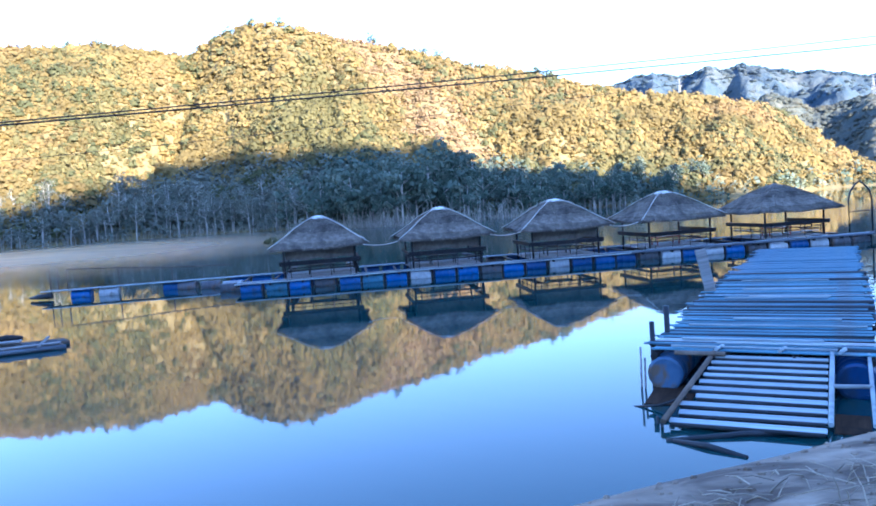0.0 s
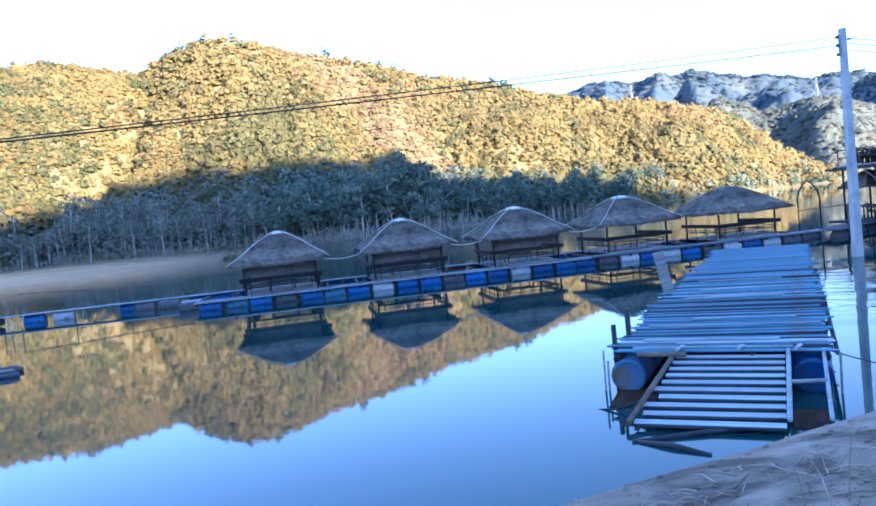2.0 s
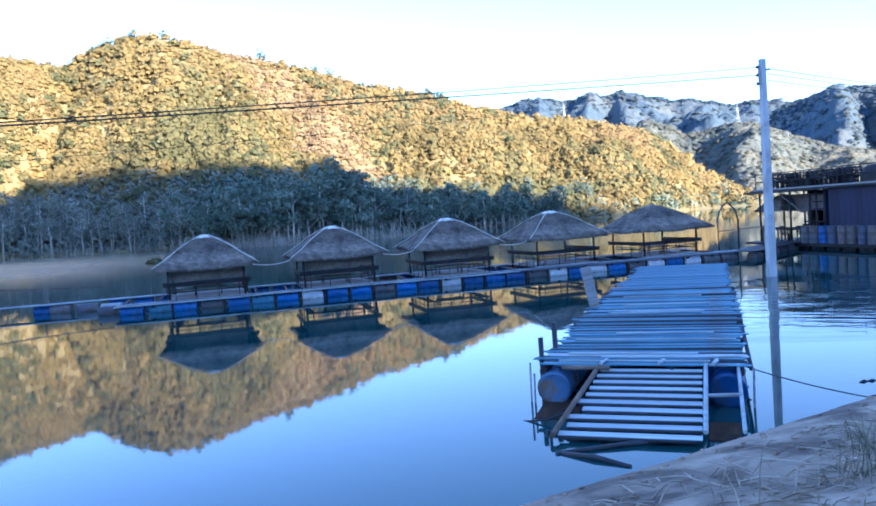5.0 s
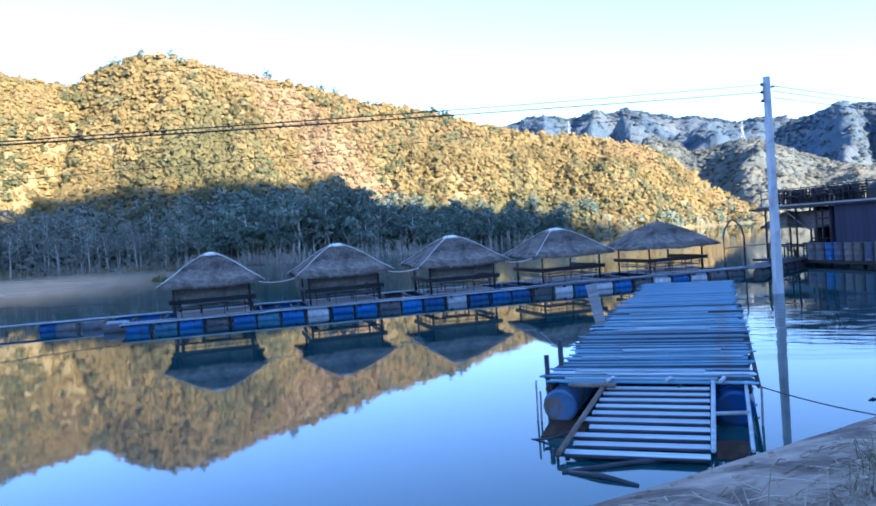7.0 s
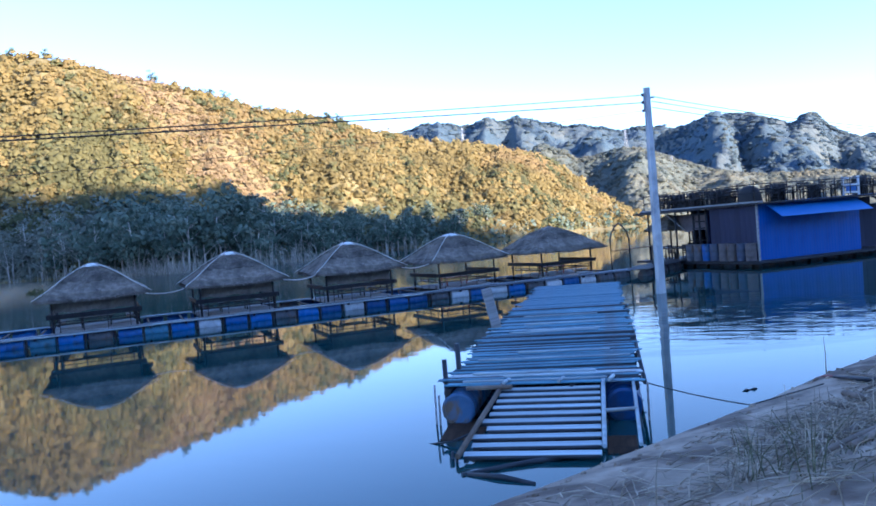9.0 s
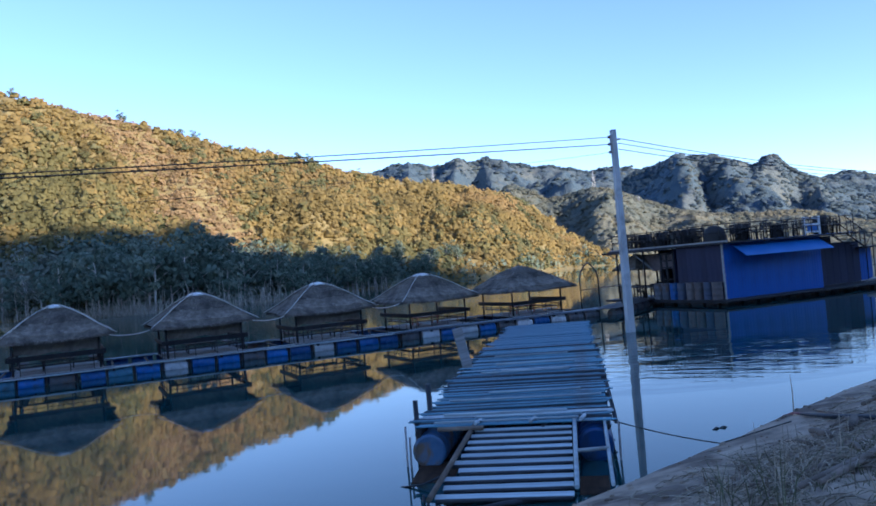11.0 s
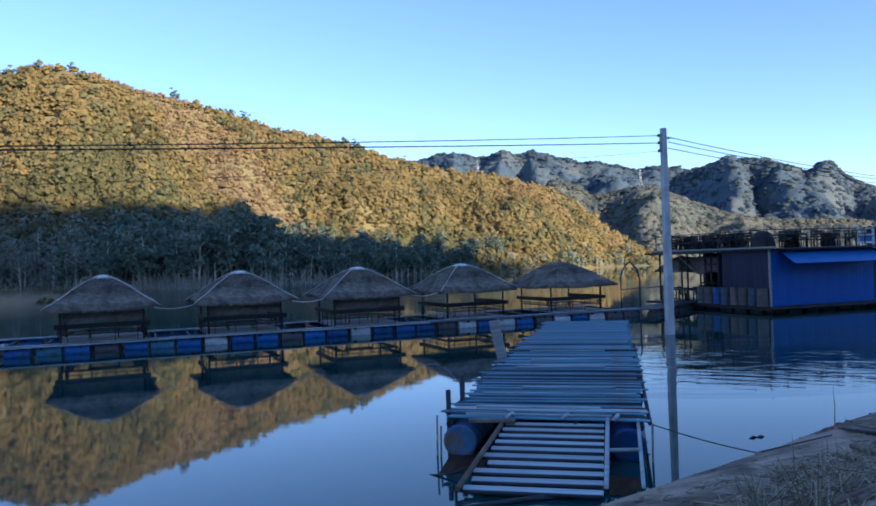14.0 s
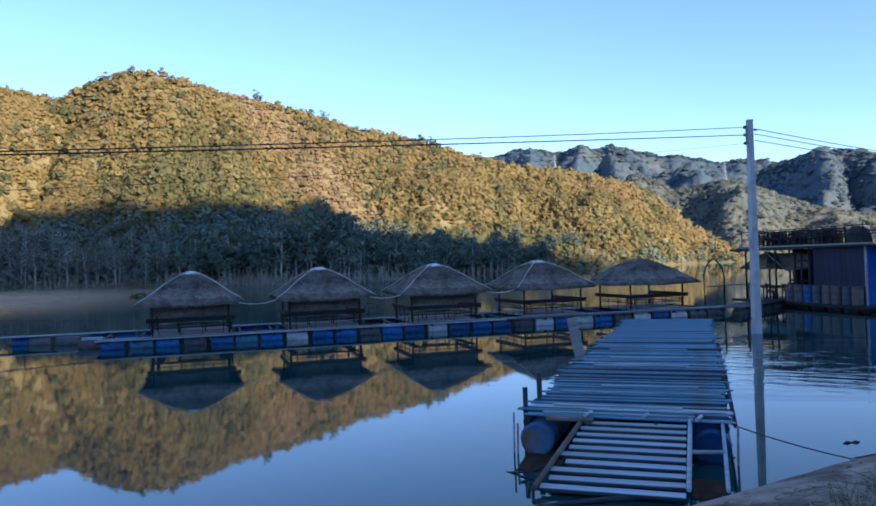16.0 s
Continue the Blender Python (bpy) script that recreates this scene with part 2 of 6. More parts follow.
M_BUSH = foliage("dry_forest_leaves", [(0.0, (0.20, 0.16, 0.068)), (0.35, (0.268, 0.212, 0.085)), (0.65, (0.34, 0.264, 0.102)), (1.0, (0.42, 0.315, 0.13))],
                 patch=0.06, dry=(0.40, 0.28, 0.13), through_light=0.52, tufts=0.15)
M_GREENISH = foliage("olive_scrub_leaves", [(0.0, (0.115, 0.112, 0.05)), (0.5, (0.18, 0.164, 0.068)), (1.0, (0.27, 0.228, 0.094))], patch=0.06, through_light=0.4, tufts=0.22)
M_TREE = foliage("shore_tree_leaves", [(0.0, (0.065, 0.105, 0.08)), (0.5, (0.15, 0.195, 0.148)), (1.0, (0.31, 0.335, 0.25))], 0.05, 0.3)
M_PALE = foliage("pale_brush_leaves", [(0.0, (0.125, 0.15, 0.115)), (0.5, (0.21, 0.23, 0.18)), (1.0, (0.33, 0.335, 0.27))], 0.06, 0.5)
# blue haze of distance is mixed into this leaf colour
M_FAR = foliage("far_woods_hazed", [(0.0, (0.062, 0.10, 0.145)), (0.5, (0.10, 0.138, 0.165)), (1.0, (0.155, 0.175, 0.165))], 0.009, 0.06, through_light=0.5, tufts=0.12)
M_BRACKEN = foliage("dead_bracken", [(0.0, (0.22, 0.16, 0.088)), (0.5, (0.32, 0.228, 0.12)), (1.0, (0.42, 0.305, 0.165))], 0.08, 0.5, through_light=0.4, tufts=0.2)
M_OLIVE = foliage("olive_tree_leaves", [(0.0, (0.07, 0.08, 0.036)), (0.5, (0.125, 0.13, 0.06)), (1.0, (0.20, 0.185, 0.09))], 0.05, 0.4, through_light=0.35)
M_SLOPE = surface("hill_soil", (0.17, 0.138, 0.062), (0.27, 0.218, 0.098), 1.2, 0.95, relief=0.5, depth=0.3)
# the mountain ground carries the same blue haze in its base colour
M_MOUNT = surface("mountain_forest_hazed", (0.045, 0.075, 0.11), (0.085, 0.112, 0.132), 0.13, 0.95, stain=(0.115, 0.128, 0.125), stain_scale=0.01, relief=1.0, depth=2.5, spec=0.1)
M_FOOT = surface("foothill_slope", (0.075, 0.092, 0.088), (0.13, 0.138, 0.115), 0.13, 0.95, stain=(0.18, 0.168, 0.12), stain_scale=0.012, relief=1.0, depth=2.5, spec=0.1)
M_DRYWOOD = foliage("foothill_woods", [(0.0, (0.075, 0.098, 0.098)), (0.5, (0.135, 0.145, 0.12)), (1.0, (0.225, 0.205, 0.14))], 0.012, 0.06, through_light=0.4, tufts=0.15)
M_BARK = surface("pale_bark", (0.30, 0.28, 0.25), (0.56, 0.53, 0.48), 2.0, 0.85, (1, 1, 0.25))
M_MUD = surface("bank_mud", (0.205, 0.158, 0.112), (0.43, 0.345, 0.255), 1.6, 0.9, stain=(0.12, 0.088, 0.063), stain_scale=1.1, stain_at=(0.46, 0.62), relief=1.0, depth=0.07, coords="Object")
M_BED = surface("lake_bed", (0.05, 0.05, 0.03), (0.10, 0.09, 0.06), 0.2, 0.95)
M_STRAW = surface("dry_straw", (0.20, 0.165, 0.118), (0.46, 0.39, 0.29), 3.0, 0.8, by_island=0.45)
M_REED = surface("drowned_reeds", (0.22, 0.21, 0.175), (0.46, 0.43, 0.37), 3.0, 0.85, by_island=0.35)
M_GRASS = surface("short_green_grass", (0.075, 0.085, 0.042), (0.17, 0.175, 0.095), 3.0, 0.8, by_island=0.3)
M_STICK = surface("dead_stick", (0.08, 0.062, 0.048), (0.22, 0.175, 0.135), 3.0, 0.85, (1, 1, 0.3), by_object=0.4)
# wet wood, also the dark colour painted in for shade between slats
M_WETWOOD_SHADE = surface("wet_wood_and_gap_shade", (0.012, 0.016, 0.024), (0.036, 0.042, 0.052), 3.0, 0.55)
M_BAMBOO = surface("weathered_bamboo", (0.036, 0.106, 0.157), (0.13, 0.28, 0.365), 2.0, 0.6, (0.35, 6, 6), stain=(0.10, 0.125, 0.145), stain_scale=1.3,
                   stain_at=(0.55, 0.75), by_object=0.28, depth=0.004)
M_BAMBOO_LIGHT = surface("pale_bamboo", (0.27, 0.32, 0.35), (0.48, 0.55, 0.57), 2.0, 0.45, (0.35, 6, 6), stain=(0.24, 0.22, 0.2), stain_scale=1.1,
                         stain_at=(0.56, 0.8), by_object=0.15, depth=0.004)
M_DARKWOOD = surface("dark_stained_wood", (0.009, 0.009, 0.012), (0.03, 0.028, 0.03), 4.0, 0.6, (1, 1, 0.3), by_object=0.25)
M_GREYWOOD = surface("grey_weathered_wood", (0.19, 0.185, 0.18), (0.40, 0.39, 0.38), 3.0, 0.75, (0.25, 5, 5), by_object=0.25)
M_DECK = surface("weathered_deck_planks", (0.06, 0.072, 0.09), (0.15, 0.165, 0.19), 3.0, 0.7, (0.25, 5, 5), by_object=0.25)
M_THATCH = surface("old_thatch", (0.105, 0.09, 0.073), (0.26, 0.222, 0.178), 5.0, 0.95, stain=(0.075, 0.066, 0.055), stain_scale=1.2, relief=0.8, depth=0.03, by_island=0.3)
M_NET = surface("brown_shade_net", (0.13, 0.112, 0.098), (0.22, 0.19, 0.165), 6.0, 0.95, stain=(0.10, 0.09, 0.08), stain_scale=0.9, relief=0.4)
M_ROPE = surface("pale_thatch_cord", (0.42, 0.40, 0.36), (0.66, 0.63, 0.57), 8.0, 0.85)
M_CAP = surface("white_roof_cap", (0.72, 0.72, 0.70), (0.88, 0.87, 0.85), 4.0, 0.6, stain=(0.4, 0.38, 0.34), stain_scale=3.0)
M_DRUM_BLUE = surface("blue_plastic_drum", (0.012, 0.066, 0.235), (0.028, 0.115, 0.35), 2.5, 0.4, stain=(0.035, 0.06, 0.10), stain_scale=1.5, by_object=0.4, relief=0.1)
M_DRUM_TEAL = surface("faded_teal_drum", (0.04, 0.13, 0.22), (0.075, 0.20, 0.30), 2.5, 0.45, stain=(0.05, 0.085, 0.10), stain_scale=1.5, by_object=0.25, relief=0.1)
M_DRUM_FADED = surface("faded_blue_drum", (0.05, 0.11, 0.22), (0.11, 0.19, 0.32), 2.5, 0.45, stain=(0.15, 0.115, 0.085), stain_scale=2.2, stain_at=(0.5, 0.62), relief=0.1)
M_DRUM_WHITE = surface("white_plastic_drum", (0.30, 0.32, 0.34), (0.52, 0.54, 0.56), 2.5, 0.45, stain=(0.2, 0.19, 0.18), stain_scale=1.5, by_object=0.25, relief=0.1)
M_DRUM_DARK = surface("dirty_steel_drum", (0.05, 0.055, 0.065), (0.11, 0.11, 0.12), 2.5, 0.55, stain=(0.10, 0.055, 0.03), stain_scale=2.0, by_object=0.3, relief=0.2)
M_BROWN_PANEL = surface("dark_brown_panel", (0.03, 0.02, 0.014), (0.075, 0.048, 0.033), 3.0, 0.9, (4, 0.5, 4), stain=(0.02, 0.018, 0.016), stain_scale=2.0, spec=0.08)
M_CONCRETE = surface("pole_concrete", (0.42, 0.425, 0.43), (0.60, 0.60, 0.59), 3.0, 0.85, (1, 1, 0.3), stain=(0.26, 0.26, 0.26), stain_scale=1.0)
M_STEEL = surface("galvanised_steel", (0.28, 0.29, 0.30), (0.48, 0.49, 0.50), 4.0, 0.5, metal=0.6)
M_CERAMIC = surface("brown_insulator", (0.05, 0.03, 0.025), (0.10, 0.06, 0.05), 5.0, 0.3)
M_CABLE = surface("black_cable", (0.02, 0.02, 0.02), (0.05, 0.05, 0.05), 5.0, 0.6)
M_BLUE_TIN = surface("blue_painted_tin", (0.016, 0.078, 0.33), (0.024, 0.10, 0.40), 1.2, 0.42, (1, 1, 0.2), stain=(0.013, 0.06, 0.26), stain_scale=0.7, relief=0.1, rough_var=0.08)
M_BLUE_ROOF = surface("blue_tin_awning", (0.04, 0.14, 0.42), (0.07, 0.19, 0.50), 1.5, 0.38, relief=0.1)
M_MAROON = surface("dark_blue_maroon_boards", (0.013, 0.015, 0.038), (0.027, 0.028, 0.06), 2.0, 0.65, (4, 4, 0.4), by_object=0.2)
M_RED = surface("dull_red_plastic", (0.16, 0.03, 0.028), (0.26, 0.05, 0.045), 3.0, 0.5, by_object=0.2)
M_WHITE = surface("white_painted_metal", (0.55, 0.57, 0.6), (0.75, 0.77, 0.8), 3.0, 0.5)
M_TARP = surface("blue_grey_deck_boards", (0.030, 0.10, 0.16), (0.062, 0.165, 0.25), 1.0, 0.6, stain=(0.065, 0.11, 0.17), stain_scale=0.6, relief=0.3, depth=0.02)


def water_material():
    m = bpy.data.materials.new("lake_water")
    m.use_nodes = True
    nt = m.node_tree
    bs = nt.nodes["Principled BSDF"]
    silt = noise_node(nt, 0.02, 3.0, 0.5)
    deep = ramp(nt, silt, [(0.3, (0.010, 0.046, 0.052)), (0.7, (0.016, 0.053, 0.052))])
    bs.inputs["IOR"].default_value = 1.41
    bs.inputs["Specular IOR Level"].default_value = 0.5
    bs.inputs["Specular Tint"].default_value = (0.76, 0.97, 0.97, 1)
    bs.inputs["Roughness"].default_value = 0.025
    pos = nt.nodes.new("ShaderNodeNewGeometry").outputs["Position"]

    def spot(x, y, rx, ry, power, rim=0.55):
        """1 at the middle of a breezy patch, falling to 0 at its rim."""
        mp = nt.nodes.new("ShaderNodeMapping")
        mp.inputs["Location"].default_value = (-x / rx, -y / ry, 0)
        mp.inputs["Scale"].default_value = (1 / rx, 1 / ry, 0)
        nt.links.new(pos, mp.inputs[0])
        ln = nt.nodes.new("ShaderNodeVectorMath")
        ln.operation = "LENGTH"
        nt.links.new(mp.outputs[0], ln.inputs[0])
        r = nt.nodes.new("ShaderNodeMapRange")
        r.inputs[1].default_value, r.inputs[2].default_value = 1.0, rim
        r.inputs[3].default_value, r.inputs[4].default_value = 0.0, power
        nt.links.new(ln.outputs["Value"], r.inputs[0])
        return r.outputs[0]

    def add(a, b, op="ADD"):
        n = nt.nodes.new("ShaderNodeMath")
        n.operation = op
        for i, v in enumerate((a, b)):
            if isinstance(v, float):
                n.inputs[i].default_value = v
            else:
                nt.links.new(v, n.inputs[i])
        return n.outputs[0]

    breeze = add(add(spot(14.5, 19.0, 8.5, 5.5, 0.9), spot(27, 27, 12, 6, 0.10)), 0.03)
    fine = noise_node(nt, 2.4, 2.0, 0.5, (0.3, 1.0, 1.0), "Object", 0.0, -38)
    wide = noise_node(nt, 0.35, 2.0, 0.5, (0.6, 1.0, 1.0))
    h = add(add(add(fine, 0.4, "MULTIPLY"), add(wide, 0.8, "MULTIPLY")), breeze, "MULTIPLY")
    bump(nt, bs, h, 1.0, 0.06)
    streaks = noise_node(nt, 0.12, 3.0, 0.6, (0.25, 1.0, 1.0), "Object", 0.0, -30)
    # the base colour turns tan in a streaked patch off the western shore
    tan_patch = add(spot(-76, 108, 72, 90, 1.0, 0.3), ramp(nt, streaks, [(0.3, (0.4, 0.4, 0.4)), (0.7, (1, 1, 1))]), "MULTIPLY")
    nt.links.new(mix(nt, tan_patch, deep, (0.66, 0.49, 0.28)), bs.inputs["Base Color"])
    far = add(add(spot(-72, 106, 70, 88, 0.27, 0.35), spot(0, 90, 60, 50, 0.08)), 0.03)
    nt.links.new(far, bs.inputs["Roughness"])
    return m


M_WATER = water_material()

# ---- land and water ----
def polar(az, d, z):
    a = np.radians(az)
    return np.stack([d * np.sin(a), d * np.cos(a), z], -1)


SHORE = ((-80, 190), (-30, 203), (-20, 192), (-13, 176), (-7, 142), (-3, 131), (5, 135), (12, 160), (20, 200), (28, 240), (36, 270))
CREST = ((-80, 8), (-45, 10.5), (-29.3, 12.0), (-25.6, 12.2), (-23, 12.5), (-17.3, 11.7), (-15.6, 12.8), (-13.5, 13.7), (-11, 13.9), (-6.7, 12.9), (-2.5, 11.9),
         (3.7, 10.0), (8.5, 9.0), (14, 7.4), (18.8, 6.5), (24.1, 5.1), (26.8, 3.3), (29.1, 1.4), (30.9, 0.2), (33, -0.5), (36, -1.2))
CREST_D = ((-80, 290), (-22, 268), (-17, 278), (-11, 250), (8, 264), (20, 285), (36, 305))

# how hollow the slope is: a shelf at the foot, steeper above
HOLLOW = ((-26, 1.12), (-17, 1.35), (-10, 2.0), (6, 2.1), (13, 1.6), (22, 1.12))


# the western gully: its bearing at the shore (west), and how far it swings east towards the crest
GULLY = (26.3, 10.5)


def curve(az, table):
    t = np.array(table, float)
    return np.interp(az, t[:, 0], t[:, 1])


def hill_point(az, s):
    """A place on the far hillside: s runs from 0 at the shore to 1 at the crest, and on down the back."""
    d0, d1 = curve(az, SHORE), curve(az, CREST_D)
    top = 3.2 + d1 * np.tan(np.radians(curve(az, CREST))) - 0.3
    d = d0 + (d1 - d0) * s
    up = np.where(s <= 1, 0.12 * s + 0.88 * np.clip(s, 0, 1) ** curve(az, HOLLOW), 1 - 0.55 * np.clip(s - 1, 0, 3))
    z = -0.4 + (top + 0.4) * up
    x, y = d * np.sin(np.radians(az)), d * np.cos(np.radians(az))
    bow = np.clip(s * (1 - s) * 4, 0, 1) * np.clip(top / 30, 0, 1)
    z = z + bow * (8.0 * fbm(x, y, 46, 3, 3.0) + 4.6 * fbm(az * 5.0, s * 14.0, 17, 3, 6.0) + 1.6 * fbm(x, y, 13, 3, 8.0))
    # the gully below the western notch
    z = z - bow * 19.0 * np.exp(-((az + GULLY[0] - GULLY[1] * s) / 1.4) ** 2)
    return np.stack([x, y, z], -1)


az_g, s_g = np.meshgrid(np.linspace(-80, 36, 233), np.concatenate([np.linspace(-0.12, 1, 44), [1.08, 1.3, 1.8]]))
hill = solid("hillside", grid_mesh("hillside", hill_point(az_g, s_g)), M_SLOPE, "steep hillside of dry soil under scrub, across the lake", "hill", kind="structure")

# the ridge behind the near bank, which keeps the lake in shade
RIDGE = ((-500, 96), (-120, 100), (0, 104), (7.5, 105.4), (22.6, 109.3), (38.8, 115), (48, 117.7), (58, 119.5), (65, 120.5), (69, 116), (72.6, 112), (84, 109.5), (95, 105.5), (101, 103.5), (108, 103), (114, 98.5), (121, 93), (128, 87.5), (136, 82.5), (142, 80), (149, 76.5), (157, 74), (170, 73), (180, 71.5), (193, 68), (210, 58), (260, 18), (330, -2))
RIDGE_C = 420.0
q_g, c_g = np.meshgrid(np.linspace(-500, 330, 250), RIDGE_C + np.array([-150, -120, -80, -40, -12, 0, 12, 40, 90, 160, 260]))
sx, sy = SUN_DIR.x / math.cos(radians(SUN_EL)), SUN_DIR.y / math.cos(radians(SUN_EL))
crest = curve(q_g, RIDGE) + (RIDGE_C - 120) * math.tan(radians(SUN_EL))
rz = crest * np.interp(c_g - RIDGE_C, [-150, -80, 0, 260], [0.0, 0.5, 1.0, 0.05]) + 0.8 * fbm(q_g, c_g, 9, 3, 2.0)
ridge_pts = np.stack([c_g * sx - q_g * sy, c_g * sy + q_g * sx, rz], -1)
solid("near_ridge", grid_mesh("near_ridge", ridge_pts), M_SLOPE, "wooded ridge of dry soil behind the near bank", "hill", kind="structure")

# mountains far off: a long range, a nearer spurred mountain, and foothills
RANGE = ((6, 6.6), (10, 7.0), (13.2, 7.5), (15.2, 8.3), (16.7, 8.3), (18.5, 7.85), (19.5, 7.95), (20.4, 8.3), (21.3, 7.95), (22.5, 8.15), (24.3, 7.7), (26.2, 7.2), (27.7, 7.05), (29.7, 6.5), (30.6, 6.3),
         (31.6, 6.5), (33.5, 6.3), (35, 5.6), (38, 4.6), (42, 3.8), (45.5, 3.6), (46.2, 4.05), (47.2, 4.25), (47.9, 4.3), (48.7, 3.95), (49.8, 3.4), (54, 4.0), (60, 3.0), (75, 4.0), (95, 3.0))
MASSIF = ((29, 0.3), (31.5, 3.0), (33.2, 5.6), (34.7, 6.2), (35.6, 6.45), (36.6, 6.65), (38.2, 6.65), (39.3, 6.4), (40.6, 5.9), (41.7, 5.45), (42.2, 5.7), (42.6, 6.0), (43.0, 6.1), (43.4, 5.95), (43.8, 5.3), (44.2, 5.0), (45.2, 4.5),
          (46.2, 3.9), (48, 3.2), (50, 2.6), (54, 2.0), (60, 1.5))
MID = ((18, 0.5), (21, 3.4), (24.2, 5.9), (26.1, 5.3), (27.0, 4.4), (28.5, 4.7), (29.6, 5.05), (30.5, 5.1), (32, 4.6), (33.4, 4.1), (35.2, 3.3), (38, 2.5), (40.1, 2.1), (44.4, 1.95), (48.3, 0.9), (52, 0.6), (60, 0.4))


def spurs(az, crests):
    """Buttresses running down the slope: steep on their western side, easy on the eastern."""
    h = np.zeros_like(az)
    for a, west, east, k in crests:
        h = np.maximum(h, k * np.where(az < a, np.clip(1 - (a - az) / west, 0, 1), np.clip(1 - (az - a) / east, 0, 1)))
    return h * h * (3 - 2 * np.clip(h, 0, 1.2))


def mountain_point(az, s, table, near, far, seed, rough, crests, bold):
    d = near + (far - near) * s
    top = 3.2 + far * np.tan(np.radians(curve(az, table)))
    x, y = d * np.sin(np.radians(az)), d * np.cos(np.radians(az))
    z = -2 + (top + 2) * np.where(s <= 1, np.clip(s, 0, 1) ** 1.15, 1 - (s - 1))
    mid = np.clip(s * (1.0 - s) * 4, 0, 1)
    lean = az + 0.8 * fbm(s * 30 + az, az * 3, 9, 2, seed)
    z = z + mid * top * bold * (spurs(lean, crests) - 0.35)
    fold = 1 - 2.2 * np.abs(fbm(x, y, far * 0.11, 3, seed))
    z = z + mid * top * 0.18 * (fold - 0.6) + rough * np.clip(s * 8, 0, 1) * fbm(x, y, 30, 3, seed + 5)
    return np.stack([x, y, z], -1)


def mountain(name, table, near, far, seed, rough, crests, bold, label, trees, size, ground, leaves):
    """A range whose skyline follows the table, with spurs, a lumpy canopy of woods, and crowns over the slopes and along the skyline."""
    first, last = table[0][0], table[-1][0]
    cols = np.concatenate([np.arange(first, 12, 0.5), np.arange(max(first, 12), min(last, 52), 0.11), np.arange(min(last, 52), last + 0.1, 0.5)])
    az, s = np.meshgrid(cols, np.concatenate([np.linspace(0, 0.3, 30), np.linspace(0.31, 1, 95), [1.15, 1.5]]))
    pts = mountain_point(az, s, table, near, far, seed, rough, crests, bold)
    crown = 0.5 - np.abs(fbm(pts[..., 0], pts[..., 1], size * 3.2, 2, seed + 2))
    pts[..., 2] += size * 1.1 * crown * np.clip(s * 12, 0, 1) * np.clip((1.05 - s) * 8, 0.35, 1)
    solid(name, grid_mesh(name, pts), ground, label, "mountain", kind="structure")
    a, s = rng.uniform(max(first, 10), min(last, 54), trees), np.minimum(rng.uniform(0.12, 1.25, trees), rng.uniform(0.97, 1.0, trees))
    p = mountain_point(a, s, table, near, far, seed, rough, crests, bold)
    rad = rng.uniform(0.45, 1.15, len(p)) * size
    p[:, 2] += 0.12 * rad
    solid("mountain_woods", bushes("mountain_woods", p, rad, 0.62, 4, 0.36, 0.32, (0.2, -0.4, 0.4)), leaves, "distant blue-green woods over the mountain slopes", "woods", kind="stuff")


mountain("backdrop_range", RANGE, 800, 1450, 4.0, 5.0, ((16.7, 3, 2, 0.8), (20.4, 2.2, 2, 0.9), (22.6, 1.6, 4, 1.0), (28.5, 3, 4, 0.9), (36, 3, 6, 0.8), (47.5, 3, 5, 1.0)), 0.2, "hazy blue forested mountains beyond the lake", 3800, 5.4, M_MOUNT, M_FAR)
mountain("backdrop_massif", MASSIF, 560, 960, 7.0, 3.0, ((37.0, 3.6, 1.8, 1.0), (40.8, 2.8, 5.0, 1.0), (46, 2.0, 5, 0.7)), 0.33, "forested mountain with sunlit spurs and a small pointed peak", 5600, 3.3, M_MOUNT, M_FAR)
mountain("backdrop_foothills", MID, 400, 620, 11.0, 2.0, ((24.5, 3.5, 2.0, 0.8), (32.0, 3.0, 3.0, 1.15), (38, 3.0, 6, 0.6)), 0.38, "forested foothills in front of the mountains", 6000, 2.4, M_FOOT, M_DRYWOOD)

g = Geo()
ring = [(0, 0, -3.0)]
for r in (60, 400, 1500, 4500):
    ring += [(r * math.cos(k * math.pi / 32), r * math.sin(k * math.pi / 32), -3.0) for k in range(64)]
fs = [(0, 1 + k, 1 + (k + 1) % 64) for k in range(64)]
for j in range(3):
    fs += [(1 + j * 64 + k, 1 + (j + 1) * 64 + k, 1 + (j + 1) * 64 + (k + 1) % 64, 1 + j * 64 + (k + 1) % 64) for k in range(64)]
solid("ground", g.add(ring, fs), M_BED, "muddy bed of the lake and valley floor", "ground", kind="structure")
g = Geo()
g.add([(-700, -40, 0), (1200, -40, 0), (1200, 900, 0), (-700, 900, 0)], [(0, 1, 2, 3)])
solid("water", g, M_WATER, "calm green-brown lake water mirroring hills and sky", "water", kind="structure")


# near bank: its rim runs obliquely in front of the eye and the ground climbs behind it
BANK_E, BANK_N = Vector((0.928, 0.371, 0)), Vector((0.371, -0.928, 0))
BANK_0 = Vector((0.0, 6.5, 0))


